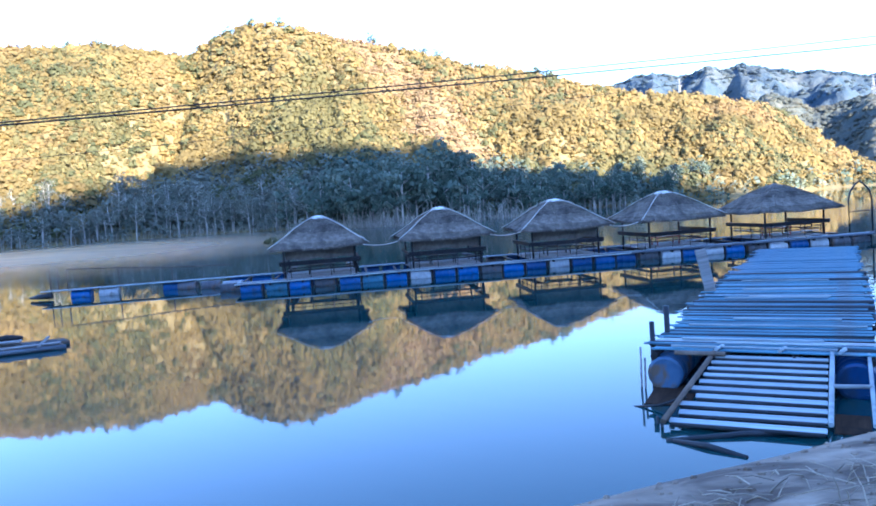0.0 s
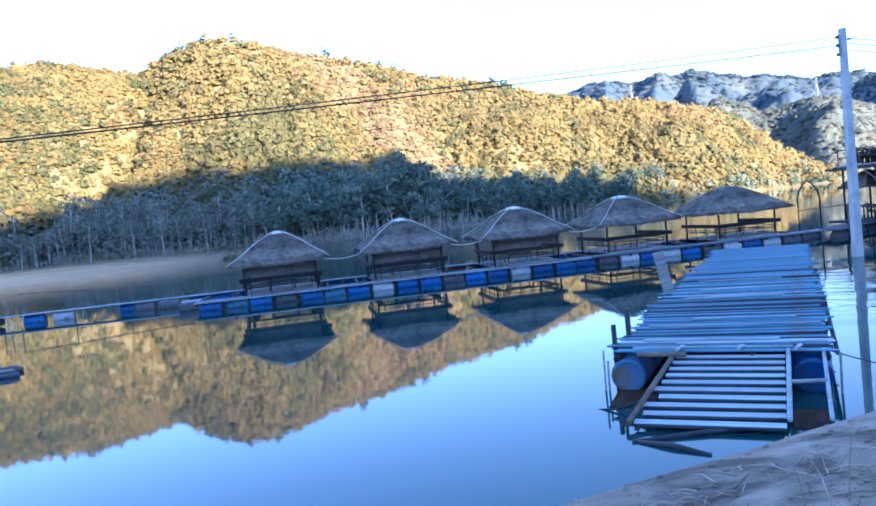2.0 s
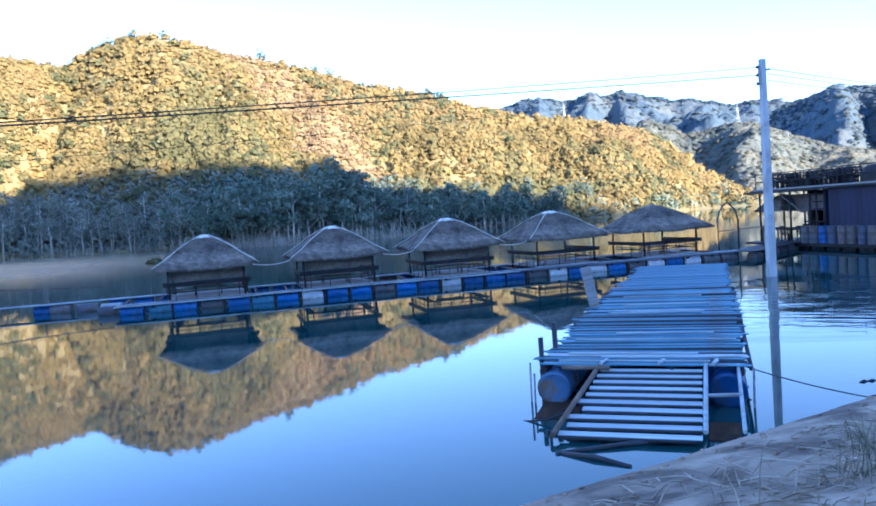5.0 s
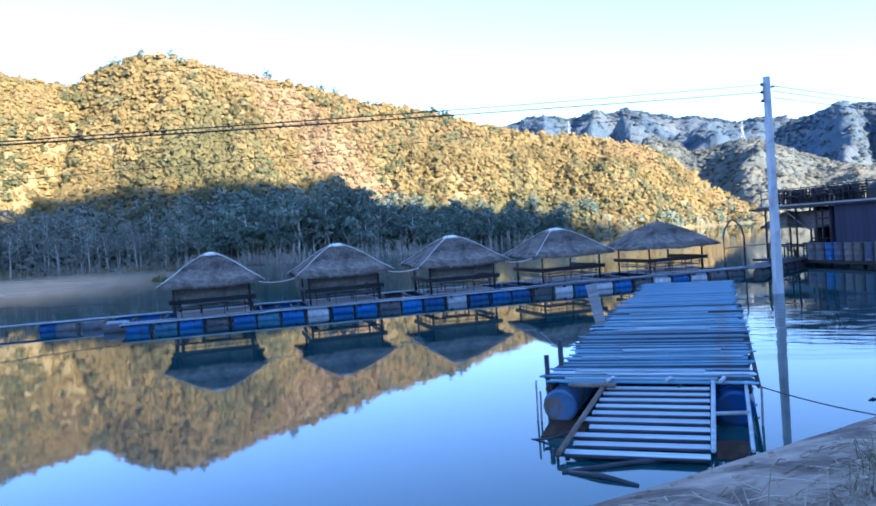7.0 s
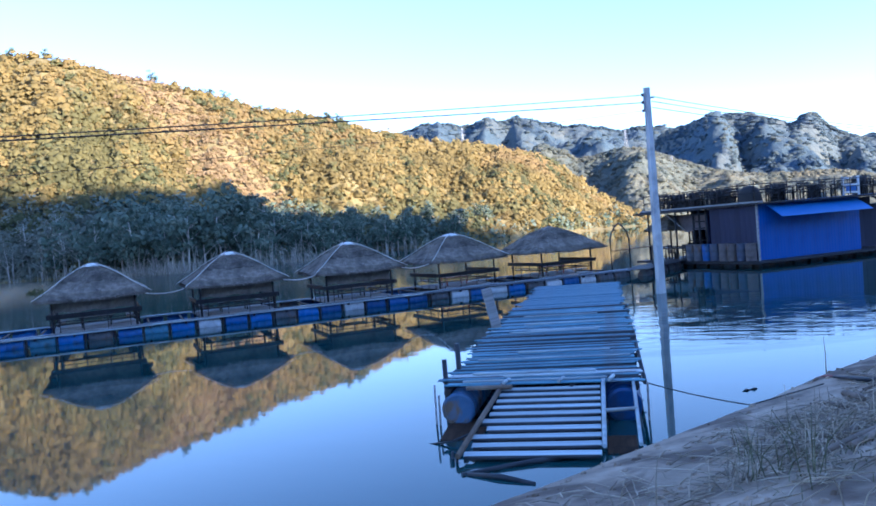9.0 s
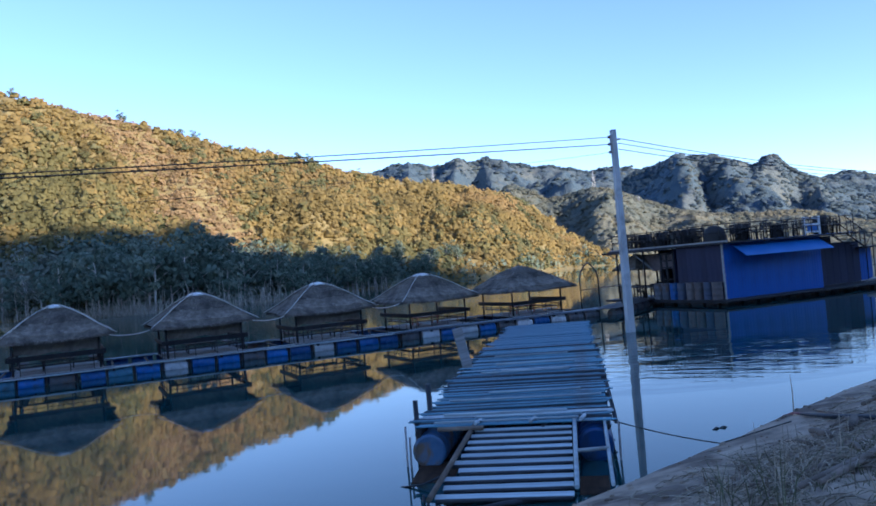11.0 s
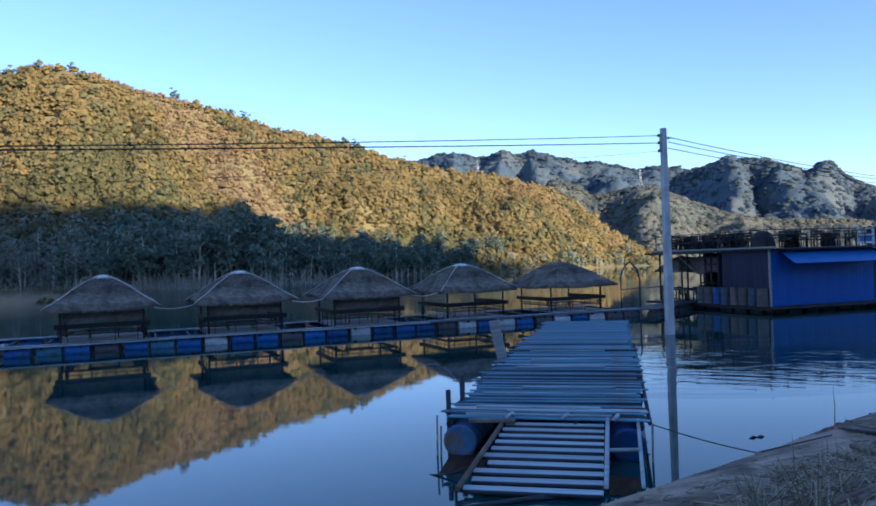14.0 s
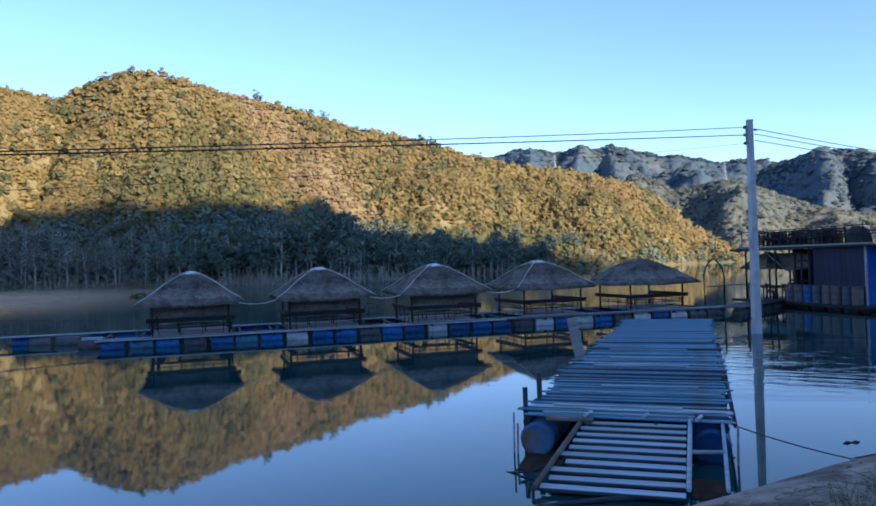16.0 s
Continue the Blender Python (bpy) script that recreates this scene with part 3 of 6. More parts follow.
def bank_z(a, d):
    base = np.interp(d, [-4, -1.0, -0.32, -0.08, 0.14, 0.55, 6, 14, 45], [-1.9, -0.8, -0.06, 0.17, 0.31, 0.44, 1.55, 2.6, 12.0])
    x, y = a * 0.928 + d * 0.371, 6.5 + a * 0.371 - d * 0.928
    k = np.clip((d + 0.4) / 1.2, 0.05, 1)
    return base + k * (0.05 * fbm(x, y, 1.7, 4, 1.0) + 0.10 * fbm(x, y, 6, 2, 4.0))


def bank(a, d):
    p = BANK_0 + BANK_E * a + BANK_N * d
    return Vector((p.x, p.y, float(bank_z(np.array(a, float), np.array(d, float)))))


a_g, d_g = np.meshgrid(np.concatenate([np.linspace(-60, -8, 20), np.linspace(-7.5, 22, 200), np.linspace(24, 90, 20)]),
                       np.concatenate([[-4, -2], np.linspace(-1.2, 6, 60), np.linspace(7, 45, 14)]))
bx, by = a_g * 0.928 + d_g * 0.371, 6.5 + a_g * 0.371 - d_g * 0.928
solid("bank", grid_mesh("bank", np.stack([bx, by, bank_z(a_g, d_g)], -1)), M_MUD, "bare grey-brown mud bank sloping to the water", "bank", kind="structure")

# ---- woods ----
def slope_part(p):
    """Bearing of a place on the hillside, and how far up it lies."""
    az = np.degrees(np.arctan2(p[:, 0], p[:, 1]))
    return az, (np.hypot(p[:, 0], p[:, 1]) - curve(az, SHORE)) / (curve(az, CREST_D) - curve(az, SHORE))


N = 40000
az_r, s_r = rng.uniform(-33.5, 33.5, N), rng.uniform(0.0, 1.03, N) ** 0.85
keep = rng.uniform(size=N) < np.clip((curve(az_r, CREST_D) - curve(az_r, SHORE)) / 110 * (curve(az_r, CREST) + 3) / 9, 0.25, 1)
p = hill_point(az_r[keep], s_r[keep])
p = p[p[:, 2] > 0.2]
bare = fbm(p[:, 0], p[:, 1], 34, 3, 21.0)
p = p[rng.uniform(size=len(p)) < np.clip(1.0 - 0.8 * bare, 0.45, 1)]
rad = (0.5 + 1.5 * rng.uniform(size=len(p)) ** 2.6) * (1 + 0.35 * fbm(p[:, 0], p[:, 1], 12, 2, 17.0))
p[:, 2] += rad * 0.2
p_az, p_s = slope_part(p)
# a greener thicket fills the foot of the slope, its upper edge laid along the shade line
# its blue-grey leaf colour also carries the tone of the shade
low = p[:, 2] < np.interp(p_az, [-46, -30, -20, -15, -3, 6, 13, 20], [4, 6, 14, 18, 15, 10, 6, 1]) + rng.normal(scale=1.6, size=len(p))
# a paler band of dead bracken slants down across the slope
band = ~low & (np.abs(p_az - (-5 + 15 * (1.0 - p_s) / 0.75) + 1.5 * fbm(p[:, 0], p[:, 1], 20, 2, 5.0)) < 2.5 + 1.2 * (1 - p_s) + rng.normal(scale=1.1, size=len(p)))
# greener scrub stands in rows on the upper slope and on the spur to its east
green = 1.15 * np.exp(-((p_az + 8.5) / 5.5) ** 2 - ((p_s - 0.66) / 0.2) ** 2) + 1.1 * np.exp(-((p_az - 14) / 7.0) ** 2 - ((p_s - 0.3) / 0.35) ** 2) + 0.7 * np.exp(-((p_az + 24) / 5) ** 2 - ((p_s - 0.6) / 0.3) ** 2)
green = ~low & ~band & (green + 0.5 * fbm(p[:, 0], p[:, 1], 16, 3, 13.0) + rng.normal(scale=0.22, size=len(p)) > 0.55)
rest = ~low & ~band & ~green
LIT = (0.25, -0.75, 0.6)
solid("hillside_scrub", bushes("hillside_scrub", p[rest], rad[rest] * 1.04, 1.15, 10, 0.36, 0.42, LIT, 0.7), M_BUSH, "dense golden dry scrub and low trees over the hillside", "scrub", kind="stuff")
solid("hillside_scrub", bushes("hillside_scrub", p[green], rad[green] * 0.94, 1.5, 10, 0.34, 0.42, LIT, 0.7), M_GREENISH, "olive-green scrub in rows on the upper hillside", "scrub", kind="stuff")
solid("dead_bracken", bushes("dead_bracken", p[band], rad[band] * 0.75, 0.9, 16, 0.34, 0.4, LIT, 0.55), M_BRACKEN, "pale band of dead bracken down the hillside", "bracken", kind="stuff")
west = low & (p_az + rng.normal(scale=1.5, size=len(p)) < -8.2)
low = low & ~west
solid("shore_thicket", clumps("shore_thicket", p[low], rad[low] * 1.45, 22, 1.3, 0.27, 0.7, 0.6, (0, -0.3, 0.6), 0.8, 0.4), M_TREE, "blue-green thicket at the foot of the hillside", "thicket", kind="stuff")
solid("shore_thicket", clumps("shore_thicket", p[west], rad[west] * 1.2, 24, 1.6, 0.24, 0.7, 0.6, (0, -0.4, 0.6), 0.8, 0.4), M_PALE, "grey half-bare thicket at the foot of the hillside", "thicket", kind="stuff")
# darker trees standing in the scrub: thick on the right-hand crest, and in the gully in place of its shade
N = 4200
az_r, s_r = rng.uniform(-40, 32, N), rng.uniform(0.05, 1.02, N)
p = hill_point(az_r, s_r)
lot = fbm(p[:, 0], p[:, 1], 30, 3, 33.0)
lot += 1.0 * np.exp(-((az_r - 7.0) / 4.0) ** 2 - ((s_r - 0.92) / 0.14) ** 2) + 0.7 * np.exp(-((az_r - (-1 + 15 * (1.0 - s_r) / 0.75)) / 1.3) ** 2) + 2.2 * np.exp(-((az_r + GULLY[0] - GULLY[1] * s_r) / 1.5) ** 2) + 0.45 * np.exp(-((az_r - 13) / 8) ** 2 - ((s_r - 0.35) / 0.25) ** 2)
p = p[(lot > 0.25) & (p[:, 2] > 0.5)]
rad = rng.uniform(0.9, 2.0, len(p))
p[:, 2] += rad * 0.4
solid("hillside_trees", bushes("hillside_trees", p, rad, 1.2, 18, 0.3, 0.4, LIT, 0.7), M_OLIVE, "darker olive trees in the dry scrub, massed in the gully for its shade", "trees", kind="stuff")


def tree_meshes(seed, tall, spread, leaves, bare=0.0):
    """Trunk and limbs, and a crown of leaf sprays in uneven masses."""
    r = random.Random(seed)
    g, tips = Geo(), []
    lean = Vector((r.uniform(-0.5, 0.5), r.uniform(-0.5, 0.5), 0))
    trunk = [Vector((0, 0, -0.4)), lean * 0.3 + Vector((0, 0, tall * 0.3)), lean * 0.8 + Vector((r.uniform(-0.3, 0.3), 0, tall * 0.6)), lean + Vector((0, 0, tall * 0.92))]
    g.tube(trunk, [tall * 0.022, tall * 0.017, tall * 0.012, tall * 0.004], 7)
    tips.append(trunk[-1])
    for k in range(9):
        h = r.uniform(0.3, 0.85)
        a = r.uniform(0, 6.28)
        b = trunk[0].lerp(trunk[-1], h)
        ln = spread * r.uniform(0.5, 1.0) * (1.15 - h * 0.5)
        m = b + Vector((math.cos(a) * ln * 0.5, math.sin(a) * ln * 0.5, ln * 0.35))
        e = b + Vector((math.cos(a) * ln, math.sin(a) * ln, ln * r.uniform(0.45, 0.9)))
        g.tube([b, m, e], [tall * 0.009, tall * 0.006, tall * 0.002], 5)
        tips += [m, e]
    wood = g.mesh("trunk")
    wood.materials.append(M_BARK)
    if bare:
        tips = tips[:: max(1, int(1 / (1 - bare + 1e-6)))]
    pos = np.array([t[:] for t in tips for _ in range(2)]) + rng.normal(scale=spread * 0.16, size=(2 * len(tips), 3))
    crown = clumps("crown", pos, rng.uniform(0.22, 0.42, len(pos)) * spread, leaves, 0.85, 0.26, 0.4, 0.7)
    return wood, crown


def plant(kind, label, wood, crown, leaf, m, group):
    ob = thing(kind, label, "tree", group)
    part("trunk", wood, M_BARK, ob)
    if crown is not None:
        part("crown", crown, leaf, ob)
    ob.matrix_basis = m
    return ob


r = random.Random(5)
dense = [tree_meshes(k, 9.5, 3.6, 26) for k in range(4)]
thin = [tree_meshes(20 + k, 8.5, 2.3, 8) for k in range(4)]
masters = [plant("tree", "broad dark green tree on the shaded far shore", *d, M_TREE, pose(*hill_point(np.array(-6.0 + k), np.array(0.03)), 0, 0, 40 * k), "trees along the far shore") for k, d in enumerate(dense)]
pale = [plant("tree", "slender pale-barked tree, half bare, on the far shore", *d, M_PALE, pose(*hill_point(np.array(-28.0 + 4 * k), np.array(0.03)), 0, 0, 40 * k), "pale trees along the far shore") for k, d in enumerate(thin)]
for k in range(72):
    az = r.uniform(-11.5, 9.5) if k < 48 else r.uniform(8, 21)
    s = r.uniform(0.0, 0.2)
    x, y, z = hill_point(np.array(az), np.array(s))
    sc = r.uniform(0.7, 1.2) * (1.0 if az < 4 else 0.75)
    copy_thing(r.choice(masters), Matrix.LocRotScale((x, y, z), Euler((0, 0, r.uniform(0, 6.28))), (sc, sc, sc * r.uniform(0.9, 1.1))))
for k in range(130):
    az = r.uniform(-33, -9.5)
    s = r.uniform(0.0, 0.2)
    x, y, z = hill_point(np.array(az), np.array(s))
    sc = r.uniform(0.7, 1.25) * min(1.0, max(0.55, (az + 33) * 0.05 + 0.5))
    copy_thing(r.choice(pale), Matrix.LocRotScale((x, y, z), Euler((0, 0, r.uniform(0, 6.28))), (sc, sc, sc)))
# solitary trees that break the skyline
for az, s, sc in ((-3.9, 1.0, 0.5), (-0.1, 1.0, 0.42), (1.0, 1.0, 0.52), (3.4, 1.0, 0.3), (8.4, 1.0, 0.46), (9.1, 1.0, 0.46), (-10.7, 1.0, 0.4), (-12.8, 1.0, 0.45), (-14.4, 1.0, 0.4), (-23.3, 1.0, 0.4), (-25.2, 1.0, 0.36)):
    x, y, z = hill_point(np.array(az), np.array(s))
    copy_thing(masters[int(az) % 4], Matrix.LocRotScale((x, y, z - 0.9), Euler((0, 0, az)), (sc, sc, sc)))

# pale reeds and drowned brush along the waterline
az_r = np.concatenate([rng.normal(-4.5, 2.2, 420), rng.normal(3, 2.5, 260), rng.uniform(-32, -8, 260), rng.uniform(10, 17, 60)])
p = hill_point(az_r, rng.uniform(-0.025, 0.015, len(az_r)))
p[:, 2] = np.maximum(p[:, 2], 0.0)
g = Geo()
for x, y, z in p:
    h = (r.uniform(0.5, 2.2) if r.random() < 0.8 else r.uniform(2.0, 4.8)) * (1.0 + 0.9 * noise.noise(Vector((x * 0.12, y * 0.12, 0))))
    dx, dy = r.gauss(0, 0.55), r.uniform(-0.4, 0.4)
    g.tube([(x, y, z - 0.3), (x + dx * 0.4, y + dy, z + h * 0.6), (x + dx * 1.6, y + dy, z + h)], [0.06, 0.05, 0.015], 3, False)
solid("shore_reeds", g, M_REED, "pale dry reeds and drowned brush along the far waterline", "reeds", kind="stuff")

# ---- jetty on drums ----
JETTY = pose(4.65, 11.13, 0, 0, 0, -28.6)


def drum_mesh(length=0.9, r=0.285):
    """A barrel with rims and two rolling hoops, lying along x."""
    h = length / 2
    prof = [(-h, r * 0.80), (-h + 0.004, r * 0.97), (-h + 0.03, r), (-h + 0.06, r * 0.965), (-h * 0.42, r * 0.97), (-h * 0.36, r * 1.02), (-h * 0.30, r * 0.97),
            (h * 0.30, r * 0.97), (h * 0.36, r * 1.02), (h * 0.42, r * 0.97), (h - 0.06, r * 0.965), (h - 0.03, r), (h - 0.004, r * 0.97), (h, r * 0.80)]
    n, g = 16, Geo()
    vs = [(x, rr * math.cos(2 * math.pi * k / n), rr * math.sin(2 * math.pi * k / n)) for x, rr in prof for k in range(n)]
    fs = [(i * n + k, (i + 1) * n + k, (i + 1) * n + (k + 1) % n, i * n + (k + 1) % n) for i in range(len(prof) - 1) for k in range(n)]
    g.add(vs, fs, True)
    g.add([(-h + 0.015, rr * math.cos(2 * math.pi * k / n) * r * 0.8, rr * math.sin(2 * math.pi * k / n) * r * 0.8) for rr in (1,) for k in range(n)], [tuple(range(n))])
    g.add([(h - 0.015, math.cos(2 * math.pi * k / n) * r * 0.8, math.sin(2 * math.pi * k / n) * r * 0.8) for k in range(n)], [tuple(range(n - 1, -1, -1))])
    return g


DRUMS = {}


def drum(parent, colour, m, label=""):
    if colour.name not in DRUMS:
        DRUMS[colour.name] = drum_mesh().mesh("drum")
        DRUMS[colour.name].materials.append(colour)
    return part("drum", DRUMS[colour.name], None, parent, label, m)


jetty = thing("jetty", "long bamboo slat jetty floating on blue drums", "jetty", at=JETTY)
r = random.Random(11)
for x in (-1.5, -0.45, 0.55, 1.55):
    for y0, y1 in ((0.0, 4.35), (4.4, 10.15), (10.4, 18.8)):
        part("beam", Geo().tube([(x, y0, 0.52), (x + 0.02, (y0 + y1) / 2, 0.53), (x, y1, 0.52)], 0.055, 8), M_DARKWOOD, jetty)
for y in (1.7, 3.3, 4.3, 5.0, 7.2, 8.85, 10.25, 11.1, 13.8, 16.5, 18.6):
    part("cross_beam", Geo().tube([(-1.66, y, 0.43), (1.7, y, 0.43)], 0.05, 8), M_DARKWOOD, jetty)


def cane_slat(x0, x1, w, n, rr):
    """The flat top of a slat: n split canes laid side by side."""
    g = Geo()
    for k in range(n):
        y = -w / 2 + w * (k + 0.5) / n
        a, b = x0 + rr.uniform(-0.08, 0.08), x1 + rr.uniform(-0.08, 0.08)
        g.box(((a + b) / 2, y + rr.uniform(-0.004, 0.004), rr.uniform(-0.004, 0.004)), (b - a, w / n * 0.94, 0.022), Matrix.Rotation(rr.uniform(-0.002, 0.002), 3, "Z"), 0.007)
    return g


# sections: open slats, a wide plank, fine ribs, another plank, then close boards
SECTIONS = ((0.10, 4.25, 0.15, 0.20, 0.13, 0.19, 2), (4.42, 4.92, 0.22, 0.24, 0.015, 0.02, 3), (5.14, 8.72, 0.115, 0.155, 0.055, 0.085, 1), (8.98, 10.1, 0.32, 0.36, 0.015, 0.025, 3), (10.42, 18.7, 0.26, 0.36, 0.012, 0.03, 2))
for y0, y1, w0, w1, g0, g1, n in SECTIONS:
    y = y0
    while y < y1:
        w, gap = r.uniform(w0, w1), r.uniform(g0, g1)
        x0, x1 = -1.68 + r.uniform(-0.13, 0.13), 1.68 + r.uniform(-0.05, 0.09)
        if n == 2 and y > 10:
            part("deck_board", cane_slat(x0 + 0.05, x1 - 0.05, w, 2, r), M_TARP, jetty, at=pose(0, y + w / 2, 0.612 + r.uniform(-0.008, 0.01), r.uniform(-0.6, 0.6), 0, r.uniform(-0.4, 0.4)))
        else:
            part("slat", cane_slat(x0, x1, w, n, r), M_BAMBOO_LIGHT if r.random() < 0.13 and y < 8 else M_BAMBOO, jetty, at=pose(0, y + w / 2, 0.625 + r.uniform(-0.012, 0.014), r.uniform(-2, 2), r.uniform(-0.3, 0.3), r.uniform(-0.7, 0.7)))
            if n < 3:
                # a dark strip fills the gap in place of its shade
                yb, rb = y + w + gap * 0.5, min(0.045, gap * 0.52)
                part("gap_shade_strip", Geo().tube([(x0 + 0.04, yb, 0.60), (0, yb + r.uniform(-0.01, 0.01), 0.602), (x1 - 0.04, yb, 0.60)], rb, 7), M_WETWOOD_SHADE, jetty)
            if r.random() < 0.22:
                part("loose_cane", Geo().tube([(x0 + r.uniform(0.3, 1.4), y + w * 0.5, 0.665), (x1 - r.uniform(0.1, 1.0), y + w * 0.5, 0.665)], 0.022, 7), M_BAMBOO_LIGHT, jetty)
        y += w + gap
# dark bars draw the dark lines at the section seams
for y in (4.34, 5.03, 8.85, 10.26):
    part("seam_beam", Geo().tube([(-1.72, y, 0.605), (1.74, y, 0.61)], 0.08, 8), M_WETWOOD_SHADE, jetty)
for k in range(18):
    for x, side in ((-1.30, 0), (1.36, 1)):
        c = M_DRUM_BLUE if r.random() < 0.75 else r.choice([M_DRUM_TEAL, M_DRUM_DARK])
        if k == 0:
            c = M_DRUM_BLUE if side else M_DRUM_FADED
        drum(jetty, c, pose(x + r.uniform(-0.03, 0.03), 0.44 + k * 1.04, 0.24, r.uniform(0, 360) * 0 + 8 * k, 0, 90))
part("end_beam", Geo().box((-0.78, -0.03, 0.60), (0.75, 0.10, 0.06), None, 0.015), M_STICK, jetty)
for x, y, h, t in ((-1.56, 1.45, 0.52, 0.05), (-1.66, 0.72, 0.36, 0.045)):
    part("post", Geo().tube([(x, y, -0.9), (x - 0.01, y, 0.6 + h)], t, 8), M_WETWOOD_SHADE, jetty)
for x, y, z in ((-1.74, 0.02, 0.66), (-1.66, -0.06, 0.5), (1.70, -0.02, 0.6)):
    part("post", Geo().tube([(x, y, -1.0), (x + 0.03, y, z)], 0.018, 7), M_GREYWOOD, jetty)
part("edge_pole", Geo().tube([(1.70, 0.1, 0.57), (1.72, 5, 0.58), (1.70, 10.5, 0.57)], 0.035, 8), M_WETWOOD_SHADE, jetty)
for x in (-0.55, 0.35, 1.15):
    part("cleat", Geo().tube([(x, 0.05, 0.65), (x + 0.07, 0.30, 0.66)], 0.03, 6), M_BAMBOO_LIGHT, jetty)

# gangway from the jetty down to the bank
gang = thing("gangway", "pale bamboo slat gangway between jetty and mud bank", "gangway", at=JETTY)
part("side_rail", Geo().tube([(-0.58, 0.14, 0.60), (-0.95, -2.07, 0.10)], 0.04, 8), M_STICK, gang)
part("side_rail", Geo().tube([(1.05, 0.24, 0.62), (1.04, -1.86, 0.15)], 0.034, 8), M_BAMBOO_LIGHT, gang)
part("side_rail", Geo().tube([(1.52, 0.22, 0.60), (1.52, -1.80, 0.15)], 0.028, 8), M_BAMBOO_LIGHT, gang)
part("cross_bar", Geo().tube([(1.03, -0.86, 0.38), (1.53, -0.80, 0.39)], 0.03, 8), M_BAMBOO_LIGHT, gang)
for k in range(10):
    y = -0.195 * k - 0.0024 * k * k
    z = 0.55 + 0.235 * y
    x0 = -0.66 - 0.027 * k + (r.uniform(-0.05, 0.25) if k > 4 else 0.1)
    part("slat", Geo().box((0, 0, 0), (1.0 - x0, 0.098 + 0.003 * k, 0.022), None, 0.006), M_BAMBOO_LIGHT, gang, at=pose((1.0 + x0) / 2, y, z, 13 + r.uniform(-4, 4), 0, r.uniform(-0.8, 0.8)))
    # a dark stick below each slat stands for the shade under its edge
    part("slat_shade_stick", Geo().tube([(x0 + 0.02, y - 0.06, z - 0.035), (0.98, y - 0.06, z - 0.035)], 0.03, 6), M_WETWOOD_SHADE, gang)
for x, y in ((-0.98, -2.0), (-1.07, -1.85)):
    part("post", Geo().tube([(x, y, -0.9), (x, y, 0.10)], 0.022, 6), M_WETWOOD_SHADE, gang)
board = solid("leaning_board", Geo().box((0, 0, 0.52), (0.26, 0.05, 1.12), None, 0.012), M_GREYWOOD, "grey weathered board standing against the jetty edge", "board", at=JETTY @ pose(-1.64, 7.0, 0.60, -6, -10, 22))
for a, b in (((2.72, 9.28, 0.0), (4.70, 9.16, 0.01)), ((2.80, 9.25, 0.0), (3.42, 8.50, 0.0))):
    solid("drift_pole", Geo().tube([a, ((a[0] + b[0]) / 2, (a[1] + b[1]) / 2 + 0.03, 0.03), b], [0.035, 0.04, 0.03], 8), M_WETWOOD_SHADE, "dark waterlogged pole afloat beside the bank", "pole", "drift poles")
# flat brown panels fill the brown areas either side of the gangway
for x, y, w, l, t in ((-1.16, -0.35, 0.66, 1.2, 3), (1.28, -1.32, 0.42, 0.85, 0)):
    solid("sunken_board", Geo().box((0, 0, 0), (w, l, 0.05), None, 0.012), M_BROWN_PANEL, "flat brown panel level with the water beside the gangway", "board", "sunken boards", at=JETTY @ pose(x, y, -0.01, 0, 0, t))
solid("mooring_stick", Geo().tube([(-1.62, -1.08, -0.02), (-1.2, -1.2, 0.06), (-0.80, -1.2, 0.22)], 0.018, 7), M_WETWOOD_SHADE, "thin dark stick lying between water and gangway", "stick", at=JETTY)

# ---- raft with the thatched huts ----
RAFT = pose(0, 33.0, 0, 0, 0, 6.6)
raft = thing("floating_walkway", "plank walkways floating on two rows of mostly blue drums", "walkway", at=RAFT)
r = random.Random(21)
KINDS = {"b": M_DRUM_BLUE, "t": M_DRUM_TEAL, "w": M_DRUM_WHITE, "d": M_DRUM_DARK}
for k, c in enumerate("btbdbtbwbbdbbwbbbdwbwbdwbwdd"):
    x = -8.3 + k * 1.06 + r.uniform(-0.04, 0.04)
    drum(raft, KINDS[c], pose(x, 0.34 + r.uniform(-0.03, 0.03), 0.085 + r.uniform(-0.02, 0.015), 7 * k, r.uniform(-1, 1), r.uniform(-2, 2)))
    part("spacer", Geo().box((x + 0.53, 0.18, 0.14), (0.09, 0.12, 0.44), None, 0.012), M_DARKWOOD, raft)
for k in range(36):
    x = -18.0 + k * 1.07
    if x < -8.5 and k not in (1, 5, 8):
        continue
    drum(raft, M_DRUM_BLUE if x < -8 or r.random() < 0.6 else M_DRUM_DARK, pose(x, 4.75, 0.07, 11 * k, 0, r.uniform(-2, 2)))
for x, y, t, c in ((-15.6, 4.6, 3, M_DRUM_WHITE), (-11.9, 4.5, -6, M_DRUM_DARK), (-10.7, 3.9, 8, M_DRUM_DARK), (-9.5, 2.9, -12, M_DRUM_WHITE), (-9.4, 1.5, 4, M_DRUM_DARK)):
    drum(raft, c, pose(x, y, 0.07, 0, 0, t))
